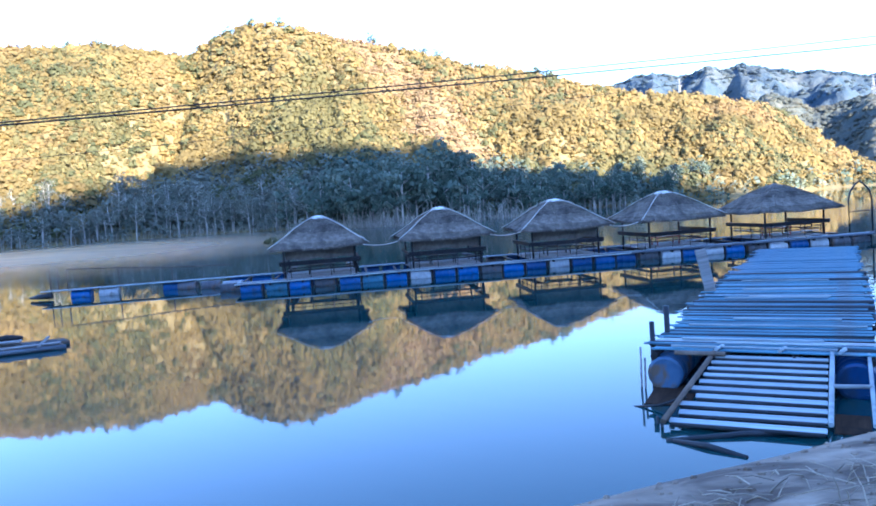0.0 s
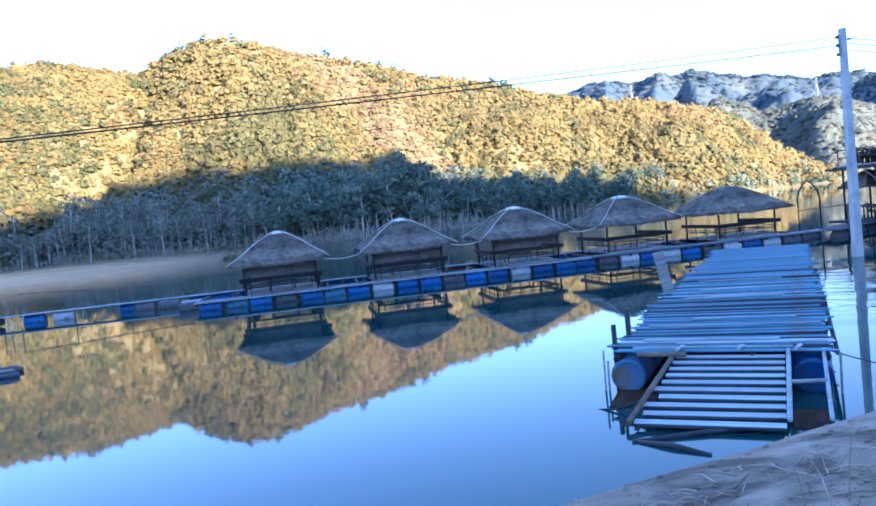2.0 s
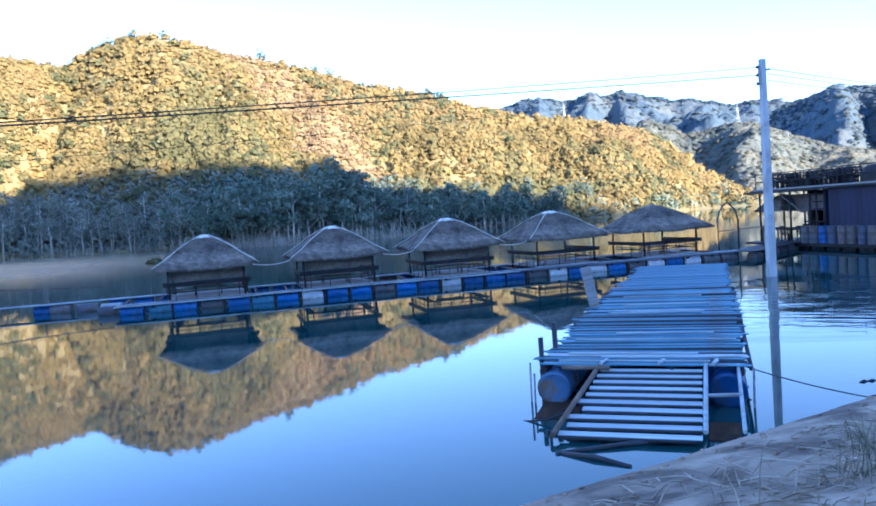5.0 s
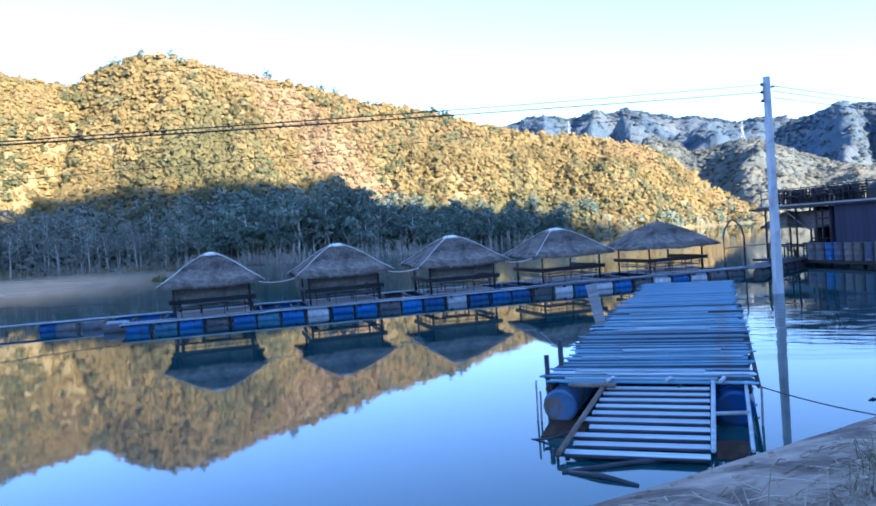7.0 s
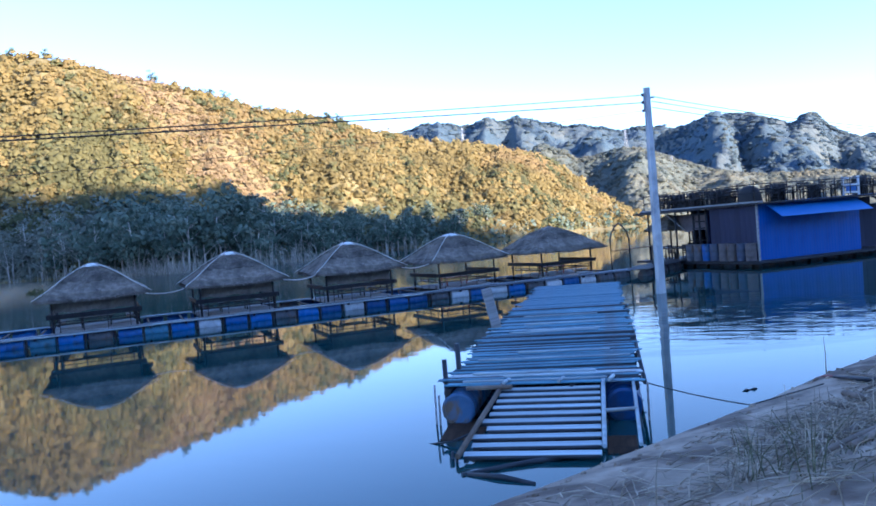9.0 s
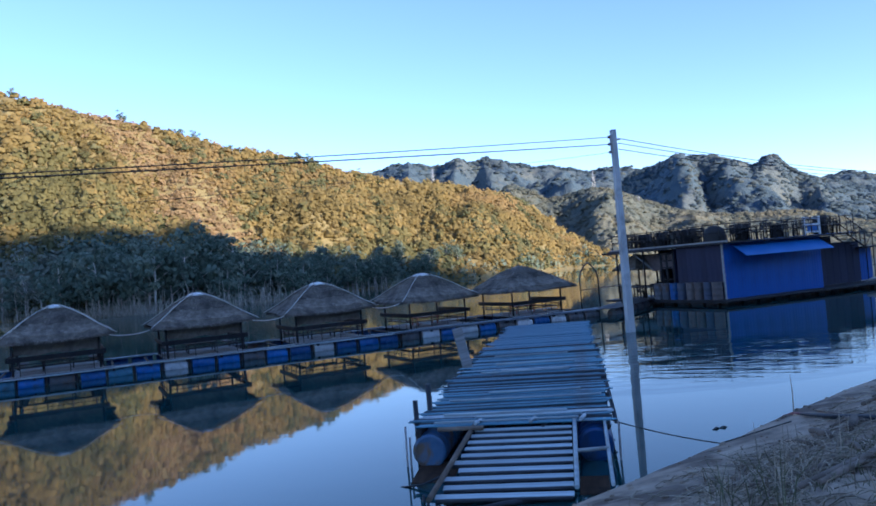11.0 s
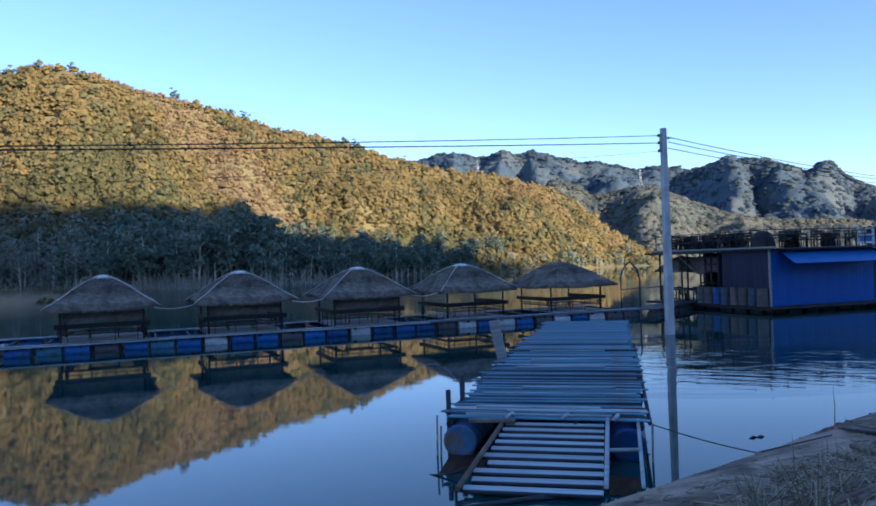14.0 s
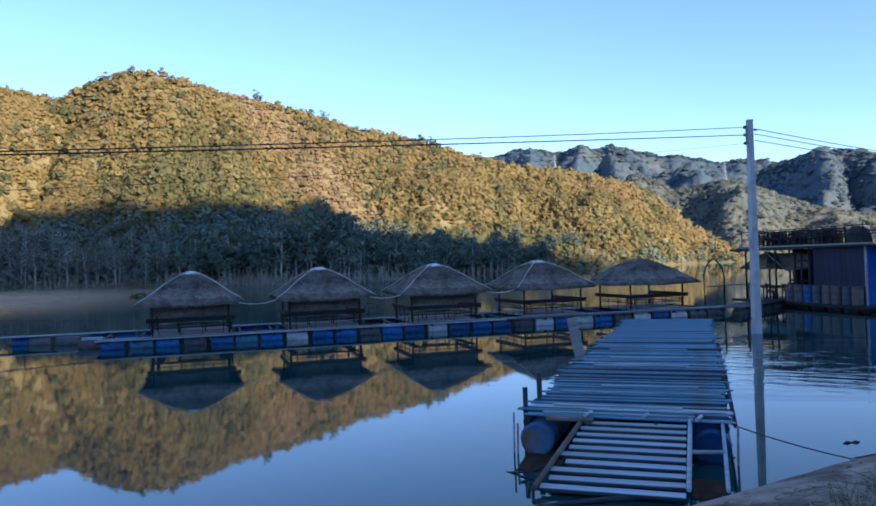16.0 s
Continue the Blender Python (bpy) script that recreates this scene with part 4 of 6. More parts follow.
for x0, x1 in ((-9.0, -3.1), (-3.2, 2.8), (2.7, 8.9), (8.8, 15.0), (14.9, 21.2)):
    part("front_rail", Geo().box(((x0 + x1) / 2, 0.02, 0.37 + r.uniform(-0.01, 0.012)), (x1 - x0, 0.09, 0.06), None, 0.014), M_BAMBOO_LIGHT if x1 < 15 else M_DECK, raft)
    part("inner_rail", Geo().box(((x0 + x1) / 2, 0.74, 0.385), (x1 - x0, 0.07, 0.05), None, 0.014), M_BAMBOO_LIGHT, raft)
for x0, x1 in ((-18.7, -12.6), (-12.7, -6.2), (-6.3, 0.1), (0.0, 6.5), (6.4, 12.9), (12.8, 21.0)):
    part("rear_rail", Geo().box(((x0 + x1) / 2, 4.40, 0.40 + r.uniform(-0.01, 0.01)), (x1 - x0, 0.10, 0.06), None, 0.014), M_BAMBOO_LIGHT, raft)
    for y in (4.56, 4.78, 5.0):
        part("plank", Geo().box((0, 0, 0), (x1 - x0 - 0.05, 0.19, 0.035), None, 0.01), M_DECK, raft, at=pose((x0 + x1) / 2, y, 0.395, 0, 0, 0))
for k in range(22):
    xx = -8.9 + k * 1.41
    part("cross_beam", Geo().tube([(xx, 0.0, 0.30), (xx, 5.0, 0.30)], 0.05, 7), M_DARKWOOD, raft)
for x0, x1 in ((-8.9, -1.2), (-1.1, 6.8), (6.9, 14.0), (14.1, 21.0)):
    for y in (0.20, 0.40, 0.60):
        part("plank", Geo().box((0, 0, 0), (x1 - x0, 0.18, 0.035), None, 0.01), M_DECK, raft, at=pose((x0 + x1) / 2, y, 0.372 + r.uniform(-0.008, 0.008), 0, 0, 0))
for x, h in ((-18.4, 1.0), (-18.05, 1.02), (-17.6, 0.98), (-15.2, 0.88), (-12.7, 0.7)):
    part("rail_post", Geo().tube([(x, 4.9, 0.25), (x, 4.9, 0.40 + h)], 0.028, 6), M_STICK, raft)
part("hand_rail", Geo().tube([(-17.6, 4.9, 1.38), (-15.2, 4.9, 1.27), (-12.7, 4.9, 1.1), (-9.8, 4.9, 0.98)], 0.032, 6), M_STICK, raft)
part("bow_log", Geo().tube([(-18.2, 4.4, 0.2), (-18.9, 4.6, 0.16), (-19.3, 4.7, 0.12)], [0.14, 0.12, 0.05], 8), M_WETWOOD_SHADE, raft)


def thatch_roof(half=1.9, rise=1.22, seed=0):
    """A four-sided thatched roof of overlapping shaggy courses, hollow below."""
    r = random.Random(seed)
    g = Geo()
    n = 13
    corner = [(-1, -1), (1, -1), (1, 1), (-1, 1)]

    def at(side, u, s):
        # s: 0 at the peak, 1 at the eave
        (ax, ay), (bx_, by_) = corner[side], corner[(side + 1) % 4]
        k = half * s
        bowed = 1 - 0.09 * s * (1 - abs(2 * u - 1)) 
        return Vector(((ax + (bx_ - ax) * u) * k * bowed, (ay + (by_ - ay) * u) * k * bowed, rise * (1 - s) + 0.10 * math.sin(math.pi * min(1, s * 1.25)) - 0.08 * s * (1 - abs(2 * u - 1))))

    courses = [0.0, 0.2, 0.38, 0.55, 0.70, 0.85, 1.0]
    for side in range(4):
        for c0, c1 in zip(courses, courses[1:]):
            top, bot = [], []
            for i in range(n + 1):
                u = i / n
                top.append(at(side, u, c0) + Vector((0, 0, 0.035)))
                bot.append(at(side, u, min(1.05, c1 + 0.05 + (r.uniform(-0.03, 0.05) if 0 < i < n else 0))) + Vector((0, 0, 0.06 + r.uniform(-0.012, 0.012) - (0.06 if c1 == 1 else 0))))
            under = [p - Vector((0, 0, 0.075)) for p in bot]
            vs = top + bot + under
            m = n + 1
            g.add(vs, [(i, m + i, m + i + 1, i + 1) for i in range(n)] + [(m + i, 2 * m + i, 2 * m + i + 1, m + i + 1) for i in range(n)], False)
        # lining below
        vs = [at(side, 0, 0.02) - Vector((0, 0, 0.05)), at(side, 0, 1.0) - Vector((0, 0, 0.05)), at(side, 0.5, 1.0) - Vector((0, 0, 0.05)), at(side, 1, 1.0) - Vector((0, 0, 0.05))]
        g.add(vs, [(0, 2, 1), (0, 3, 2)])
        # loose straw lying down the slope
        for i in range(110):
            u, t0 = r.random(), r.uniform(0.12, 0.9)
            p, q = at(side, u, t0) + Vector((0, 0, 0.10)), at(side, u + r.uniform(-0.02, 0.02), t0 + r.uniform(0.08, 0.16)) + Vector((0, 0, r.uniform(0.085, 0.14)))
            w = Vector((-(q - p).y, (q - p).x, 0)).normalized() * r.uniform(0.01, 0.022)
            g.add([p - w, p + w, q + w * 0.4, q - w * 0.4], [(0, 1, 2, 3)])
        # straw ends hanging from the eave
        for i in range(170):
            u = r.random()
            p = at(side, u, 1.02) + Vector((0, 0, 0.03))
            o = Vector((p.x, p.y, 0)).normalized()
            q = p + o * r.uniform(0.02, 0.16) - Vector((0, 0, r.uniform(0.04, 0.18)))
            t = Vector((-o.y, o.x, 0)) * r.uniform(0.015, 0.04)
            g.add([p - t, p + t, q + t * 0.3, q - t * 0.3], [(0, 1, 2, 3)])
    return g, at


def hut(seed, label, capped=True, netted=True, half=2.0):
    r = random.Random(seed)
    ob = thing("thatched_hut", label, "hut", "huts on the raft")
    roof, at = thatch_roof(half, 1.22, seed)
    top = Matrix.Translation((0, 0, 1.83))
    rf = part("roof", roof, M_THATCH, ob, "shaggy grey-brown thatch", top)
    cap = Geo()
    cap.tube([(0, 0, 1.13), (0, 0, 1.19), (0, 0, 1.25), (0, 0, 1.285)], [0.44, 0.38, 0.22, 0.03], 10)
    if capped:
        part("ridge_cap", cap, M_CAP, rf, "white ridge cap")
    if netted:
        for a, b in (((-1.5, -1.48), (1.5, -1.48)), ((1.48, -1.45), (1.48, 0.4))):
            g, n = Geo(), 10
            a, b = Vector(a), Vector(b)
            for lift in (0.0, 0.012):
                vs = []
                for i in range(n + 1):
                    q = a.lerp(b, i / n)
                    o = Vector((b.y - a.y, a.x - b.x)).normalized() * (0.025 * math.sin(i * 2.3 + seed) + lift)
                    vs += [(q.x, q.y, 1.95), (q.x + o.x, q.y + o.y, 1.22 + 0.04 * math.sin(i * 1.7))]
                g.add(vs, [(2 * i, 2 * i + 1, 2 * i + 3, 2 * i + 2) for i in range(n)], True)
            part("net_curtain", g, M_NET, ob, "brown shade net")
    for side in range(4 if capped else 0):
        pts = [at(side, 0, s) + Vector((0, 0, 0.105)) for s in (0.08, 0.3, 0.5, 0.7, 0.86, 1.0)]
        pts.append(pts[-1] + Vector((pts[-1].x * 0.10, pts[-1].y * 0.10, -0.13)))
        part("hip_cord", Geo().tube(pts, [0.028, 0.022, 0.02, 0.02, 0.02, 0.02, 0.012], 6), M_ROPE, rf, "pale twisted cord")
    # floor on joists
    for k in range(9):
        part("floor_board", Geo().box((0, -1.55 + k * 0.3875, 0.42), (3.3, 0.36, 0.035), None, 0.01), M_GREYWOOD, ob)
    for xx in (-1.5, 0, 1.5):
        part("joist", Geo().tube([(xx, -1.75, 0.36), (xx, 1.75, 0.36)], 0.045, 7), M_DARKWOOD, ob)
    for sx_ in (-1, 1):
        for sy_ in (-1, 1):
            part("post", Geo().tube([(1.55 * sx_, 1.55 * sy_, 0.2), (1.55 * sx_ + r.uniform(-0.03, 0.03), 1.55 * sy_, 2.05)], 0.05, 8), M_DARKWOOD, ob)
    for side in range(4):
        m = Matrix.Rotation(side * math.pi / 2, 4, "Z")
        part("roof_beam", Geo().tube([m @ Vector((-1.65, -1.55, 1.92)), m @ Vector((1.65, -1.55, 1.92))], 0.04, 7), M_DARKWOOD, ob)
        for s in (0,):
            part("rafter", Geo().tube([m @ Vector((-1.75, -1.75, 1.86)), m @ Vector((0, 0, 2.92))], 0.035, 6), M_DARKWOOD, ob)
        if side == 2:
            continue  # the way in
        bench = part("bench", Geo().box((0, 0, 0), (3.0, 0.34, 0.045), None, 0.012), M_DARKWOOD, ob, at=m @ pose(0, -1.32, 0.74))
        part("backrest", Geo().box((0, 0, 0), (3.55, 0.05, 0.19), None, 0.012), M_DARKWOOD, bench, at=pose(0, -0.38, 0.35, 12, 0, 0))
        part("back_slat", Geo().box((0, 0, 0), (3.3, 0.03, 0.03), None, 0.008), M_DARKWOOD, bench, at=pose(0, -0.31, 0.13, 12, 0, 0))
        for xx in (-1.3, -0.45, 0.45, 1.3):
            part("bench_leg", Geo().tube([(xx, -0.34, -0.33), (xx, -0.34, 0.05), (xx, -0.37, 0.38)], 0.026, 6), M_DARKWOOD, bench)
    return ob


HUTS = ((-5.5, 34.35), (0.13, 35.05), (5.66, 35.75), (11.26, 36.9), (17.2, 37.8))
first = hut(31, "square thatched hut with dark benches on the raft")
first.matrix_basis = pose(*HUTS[0], 0, 0, 0, 8)
for (hx, hy), turn in zip(HUTS[1:3], (8, 7)):
    copy_thing(first, pose(hx, hy, 0, 0, 0, turn))
open_hut = hut(33, "square thatched hut, open on all sides, with dark benches", True, False)
open_hut.matrix_basis = pose(*HUTS[3], 0, 0, 0, 9)
plain_hut = hut(35, "wide brown thatched hut without a ridge cap, dark benches inside", False, False, 2.12)
plain_hut.matrix_basis = pose(*HUTS[4], 0, 0, 0, 8)


def festoon(a, b, dip):
    a, b = Vector(a), Vector(b)
    pts = [a.lerp(b, i / 8) - Vector((0, 0, 4 * dip * (i / 8) * (1 - i / 8))) for i in range(9)]
    solid("festoon_cord", Geo().tube(pts, 0.022, 6), M_ROPE, "pale slack cord tied between two hut roofs", "cord", "cords between the huts")


for (ax_, ay_), (bx_, by_) in zip(HUTS[:3], HUTS[1:4]):
    festoon((ax_ + 2.2, ay_ - 1.85, 1.72), (bx_ - 1.9, by_ - 2.2, 1.74), 0.10)


def low_table(material, at):
    ob = thing("low_table", "low dark wooden table between the hut benches", "table", "tables in the huts", at=at)
    part("tabletop", Geo().box((0, 0, 0.40), (1.3, 0.8, 0.04), None, 0.01), material, ob)
    for sx_ in (-1, 1):
        for sy_ in (-1, 1):
            part("leg", Geo().box((0.56 * sx_, 0.32 * sy_, 0.19), (0.05, 0.05, 0.38), None, 0.006), material, ob)
    return ob


for i, (hx, hy) in enumerate(HUTS):
    low_table(M_RED if i >= 3 else M_DARKWOOD, pose(hx, hy, 0.44, 0, 0, 8))

# ---- floating blue house ----
HOUSE = pose(27.3, 33.4, 0, 0, 0, 5)
house = thing("floating_house", "two-storey floating house, blue tin front, open roof terrace", "house", at=HOUSE)
r = random.Random(41)
L, W = 13.6, 9.6
part("float_deck", Geo().box((L / 2 - 0.3, W / 2 - 0.3, 0.24), (L + 0.9, W + 1.0, 0.14), None, 0.03), M_DARKWOOD, house)
for k in range(11):
    drum(house, M_DRUM_DARK, pose(0.4 + k * 1.15, 0.1, 0.02, 0, 0, 0))
for k in range(8):
    drum(house, M_DRUM_DARK, pose(0.0, 0.8 + k * 1.15, 0.02, 0, 0, 90))


def sheet(w, h, pitch=0.2, amp=0.003):
    """A ribbed metal sheet in the xz plane, with thickness."""
    g = Geo()
    n = max(4, int(w / pitch * 4))
    vs = []
    for t in (0.0, 0.006):
        for i in range(n + 1):
            y = amp * (1 if (i // 2) % 2 else -1) + t
            vs += [(w * i / n, y, 0), (w * i / n, y, h)]
    m = 2 * (n + 1)
    fs = []
    for i in range(n):
        fs += [(2 * i, 2 * i + 2, 2 * i + 3, 2 * i + 1), (m + 2 * i, m + 2 * i + 1, m + 2 * i + 3, m + 2 * i + 2),
               (2 * i + 1, 2 * i + 3, m + 2 * i + 3, m + 2 * i + 1), (2 * i, m + 2 * i, m + 2 * i + 2, 2 * i + 2)]
    return g.add(vs, fs)


for k in range(8):
    part("tin_sheet", sheet(0.93, 3.0), M_BLUE_TIN, house, "blue painted tin" if k == 0 else "", pose(0.05 + k * 0.925, 0.0 - 0.004 * (k % 2), 0.32))
part("front_awning", sheet(6.6, 1.35), M_BLUE_ROOF, house, "bright blue tin awning", pose(0.65, 0.05, 3.30, 122, 0, 0))
part("corner_post", Geo().box((0, 0, 1.85), (0.10, 0.10, 3.1), None, 0.01), M_GREYWOOD, house)
for k in range(9):
    part("wall_board", Geo().box((0, 0, 0), (0.03, 0.385, 2.95), None, 0.006), M_MAROON, house, at=pose(0.0, 0.25 + k * 0.392, 1.82))
for k in range(8):
    hgt = 2.95 if k < 4 else 2.5
    part("wall_board", Geo().box((0, 0, hgt / 2), (0.59, 0.03, hgt), None, 0.006), M_MAROON, house, at=pose(7.75 + k * 0.6, 1.2, 0.32))
part("east_wall", Geo().box((10.4, 5.4, 1.8), (0.05, 7.0, 2.9)), M_MAROON, house)
part("rear_wall", Geo().box((6.8, W - 0.6, 1.8), (7.2, 0.05, 2.9)), M_MAROON, house)
part("side_wall", Geo().box((7.46, 0.62, 1.8), (0.05, 1.1, 2.9)), M_BLUE_TIN, house)
part("inner_wall", Geo().box((2.8, 3.85, 1.8), (5.6, 0.05, 2.9)), M_MAROON, house)
part("upper_floor", Geo().box((5.1, W / 2 - 0.2, 3.36), (10.8, W + 0.7, 0.10), None, 0.02), M_DARKWOOD, house)
part("roof_edge", Geo().box((6.0, -0.14, 3.36), (8.4, 0.05, 0.12), None, 0.01), M_BLUE_ROOF, house, "bright blue metal edge")
part("floor_edge", Geo().box((-0.16, W / 2 - 0.2, 3.42), (0.05, W + 0.8, 0.16), None, 0.01), M_GREYWOOD, house)
for y in (3.9, 4.5, 5.0, 6.6, 8.6, 9.3):
    part("post", Geo().tube([(0, y, 0.3), (0, y, 3.35)], 0.06, 8), M_DARKWOOD, house)
    part("post", Geo().tube([(3.2, y, 0.3), (3.2, y, 3.35)], 0.06, 8), M_DARKWOOD, house)
for y0, y1 in ((4.0, 5.0), (5.0, 6.6), (6.6, 8.6), (8.6, 9.3)):
    part("rail", Geo().tube([(0, y0, 1.15), (0, y1, 1.15)], 0.035, 6), M_DARKWOOD, house)
part("brace", Geo().tube([(0, 5.6, 2.0), (0, 7.6, 3.2)], 0.03, 6), M_GREYWOOD, house)
for z in (2.2, 2.6, 3.0):
    part("shelf_bar", Geo().tube([(-0.1, 3.95, z), (-0.1, 5.0, z)], 0.045, 6), M_DARKWOOD, house)
part("eave_beam", Geo().tube([(-0.6, 9.6, 3.28), (-0.3, 4.0, 3.28)], 0.05, 7), M_DARKWOOD, house)
part("eave_beam", Geo().tube([(-1.0, 9.5, 3.3), (4.0, 9.4, 3.3)], 0.05, 7), M_DARKWOOD, house)
for k in range(13):
    part("picket", Geo().tube([(3.2, 4.1 + k * 0.4, 0.3), (3.2, 4.1 + k * 0.4 + r.uniform(-0.03, 0.03), 1.95 + r.uniform(-0.12, 0.12))], 0.035, 6), M_DARKWOOD, house)
part("rear_rail", Geo().tube([(3.2, 4.0, 1.3), (3.2, 9.2, 1.32)], 0.05, 6), M_DARKWOOD, house)
# roof terrace railing
railing = [((-0.1, 0.0), (-0.1, 9.5)), ((-0.1, 0.0), (10.4, 0.0)), ((10.4, 1.8), (10.4, 9.5)), ((-0.1, 9.5), (10.4, 9.5))]
for (x0, y0), (x1, y1) in railing:
    n = max(2, int(math.hypot(x1 - x0, y1 - y0) / 1.15))
    for i in range(n + 1):
        px, py = x0 + (x1 - x0) * i / n, y0 + (y1 - y0) * i / n
        part("baluster", Geo().tube([(px, py, 3.4), (px, py, 4.45 + r.uniform(-0.02, 0.1))], 0.028, 6), M_DARKWOOD, house)
    for z in (3.95, 4.4):
        part("terrace_rail", Geo().tube([(x0, y0, z), (x1, y1, z)], 0.028, 6), M_DARKWOOD, house)
# stair down to the landing over the shed
for y in (0.6, 1.6):
    part("stair_rail", Geo().tube([(10.4, y, 4.45), (12.3, y, 3.30), (13.4, y, 3.25)], 0.03, 6), M_DARKWOOD, house)
    part("stringer", Geo().tube([(10.4, y, 3.4), (12.2, y, 2.35)], 0.05, 6), M_DARKWOOD, house)
for k in range(5):
    part("tread", Geo().box((10.6 + k * 0.36, 1.1, 3.2 - k * 0.21), (0.28, 1.0, 0.04), None, 0.008), M_DARKWOOD, house)
    part("stair_baluster", Geo().tube([(10.6 + k * 0.36, 0.6, 3.2 - k * 0.21), (10.6 + k * 0.36, 0.6, 4.33 - k * 0.22)], 0.022, 6), M_DARKWOOD, house)
part("landing", Geo().box((12.75, 1.2, 2.42), (1.5, 1.3, 0.07), None, 0.01), M_DARKWOOD, house)
for x in (12.1, 12.75, 13.4):
    part("landing_post", Geo().tube([(x, 0.6, 0.35), (x, 0.6, 3.3)], 0.03, 6), M_DARKWOOD, house)
part("landing_brace", Geo().tube([(12.1, 0.6, 2.45), (12.75, 0.6, 3.25)], 0.022, 6), M_DARKWOOD, house)


def terrace_chair(at, material):
    ob = thing("terrace_chair", "dark slatted chair stacked on the roof terrace", "chair", "chairs on the terrace", at=at)
    part("seat", Geo().box((0, 0, 0.44), (0.46, 0.44, 0.04), None, 0.01), material, ob)
    back = Geo()
    for x in (-0.2, 0.2):
        back.tube([(x, 0.19, 0.44), (x, 0.24, 0.95)], 0.02, 6)
    for z in (0.58, 0.72, 0.88):
        back.box((0, 0.215, z), (0.42, 0.03, 0.10), None, 0.006)
    part("backrest", back, material, ob)
    for sx_ in (-1, 1):
        for sy_ in (-1, 1):
            part("leg", Geo().tube([(0.2 * sx_, 0.19 * sy_, 0), (0.2 * sx_, 0.19 * sy_, 0.44)], 0.022, 6), material, ob)
    return ob


def terrace_table(at):
    ob = thing("terrace_table", "dark wooden table on the roof terrace", "table", "tables on the terrace", at=at)
    part("tabletop", Geo().box((0, 0, 0.72), (1.3, 0.8, 0.05), None, 0.01), M_DARKWOOD, ob)
    for sx_ in (-1, 1):
        for sy_ in (-1, 1):
            part("leg", Geo().box((0.56 * sx_, 0.32 * sy_, 0.35), (0.06, 0.06, 0.70), None, 0.006), M_DARKWOOD, ob)
    return ob


table_a = terrace_table(HOUSE @ pose(2.4, 1.6, 3.415, 0, 0, 10))
chair_a = terrace_chair(HOUSE @ pose(0.6, 2.5, 3.415, 0, 0, 20), M_DARKWOOD)
for x, y, t in ((0.9, 4.2, 85), (0.9, 6.8, 95), (0.7, 8.3, 92), (3.0, 1.2, 0), (5.2, 1.1, 5), (9.3, 1.0, 0), (8.2, 1.6, 5), (1.2, 5.5, 80), (2.0, 2.6, 20)):
    copy_thing(table_a, HOUSE @ pose(x, y, 3.415, 0, 0, t))
rc = random.Random(43)
spots = [(0.35 + rc.uniform(0, 0.5), 0.9 + k * 0.8 + rc.uniform(-0.2, 0.2), rc.choice((0, 90, 180, 270)) + rc.uniform(-15, 15)) for k in range(11)]
spots += [(0.3 + rc.uniform(0, 0.3), 2.4 + k * 0.5 + rc.uniform(-0.1, 0.1), rc.choice((80, 260)) + rc.uniform(-15, 15)) for k in range(13)]
spots += [(0.5 + rc.uniform(0, 1.2), 0.6 + k * 0.62 + rc.uniform(-0.2, 0.2), rc.uniform(0, 360)) for k in range(12)]
spots = [q for q in spots if q[1] > 2.3]
spots += [(1.9 + k * 0.9 + rc.uniform(-0.2, 0.2), 0.55 + rc.uniform(0, 0.5), rc.choice((0, 90, 180)) + rc.uniform(-15, 15)) for k in range(6)]
spots += [(8.7 + k * 0.42, 0.5 + rc.uniform(0, 0.4), rc.uniform(0, 360)) for k in range(4)]
for i, (x, y, t) in enumerate(spots):
    copy_thing(chair_a, HOUSE @ pose(x, y, 3.415, 0, 0, t))
    if i % 5 < 2:
        copy_thing(chair_a, HOUSE @ pose(x + 0.06, y + 0.04, 4.34, 180, 0, t + 20))
for x, y, h, t in ((0.6, 3.0, 0.95, 5), (3.2, 1.6, 1.0, 0), (9.4, 1.4, 1.15, 4), (0.9, 7.4, 0.85, 8), (8.6, 0.8, 1.05, -5), (5.6, 1.3, 0.8, 3), (0.5, 5.4, 0.9, 80)):
    ob = thing("stacked_bench", "dark bench stood on edge on the roof terrace", "bench", "benches on the terrace", at=HOUSE @ pose(x, y, 3.415, 0, 0, t))
    part("seat", Geo().box((0, 0, h / 2), (1.1, 0.06, h), None, 0.012), M_DARKWOOD, ob)
    part("leg", Geo().box((-0.4, 0.22, h * 0.5), (0.06, 0.4, 0.06), None, 0.01), M_DARKWOOD, ob)
    part("leg", Geo().box((0.4, 0.22, h * 0.5), (0.06, 0.4, 0.06), None, 0.01), M_DARKWOOD, ob)
g = Geo()
rows_ = [[(0.62 * k * math.cos(a) * (1 + 0.12 * math.sin(3 * a + h)), 0.85 * k * math.sin(a) * (1 + 0.10 * math.sin(4 * a + 2 * h)), h) for a in [2 * math.pi * i / 18 for i in range(18)]] for h, k in ((0.0, 1.02), (0.35, 1.0), (0.7, 0.93), (0.95, 0.78), (1.12, 0.5), (1.2, 0.1))]
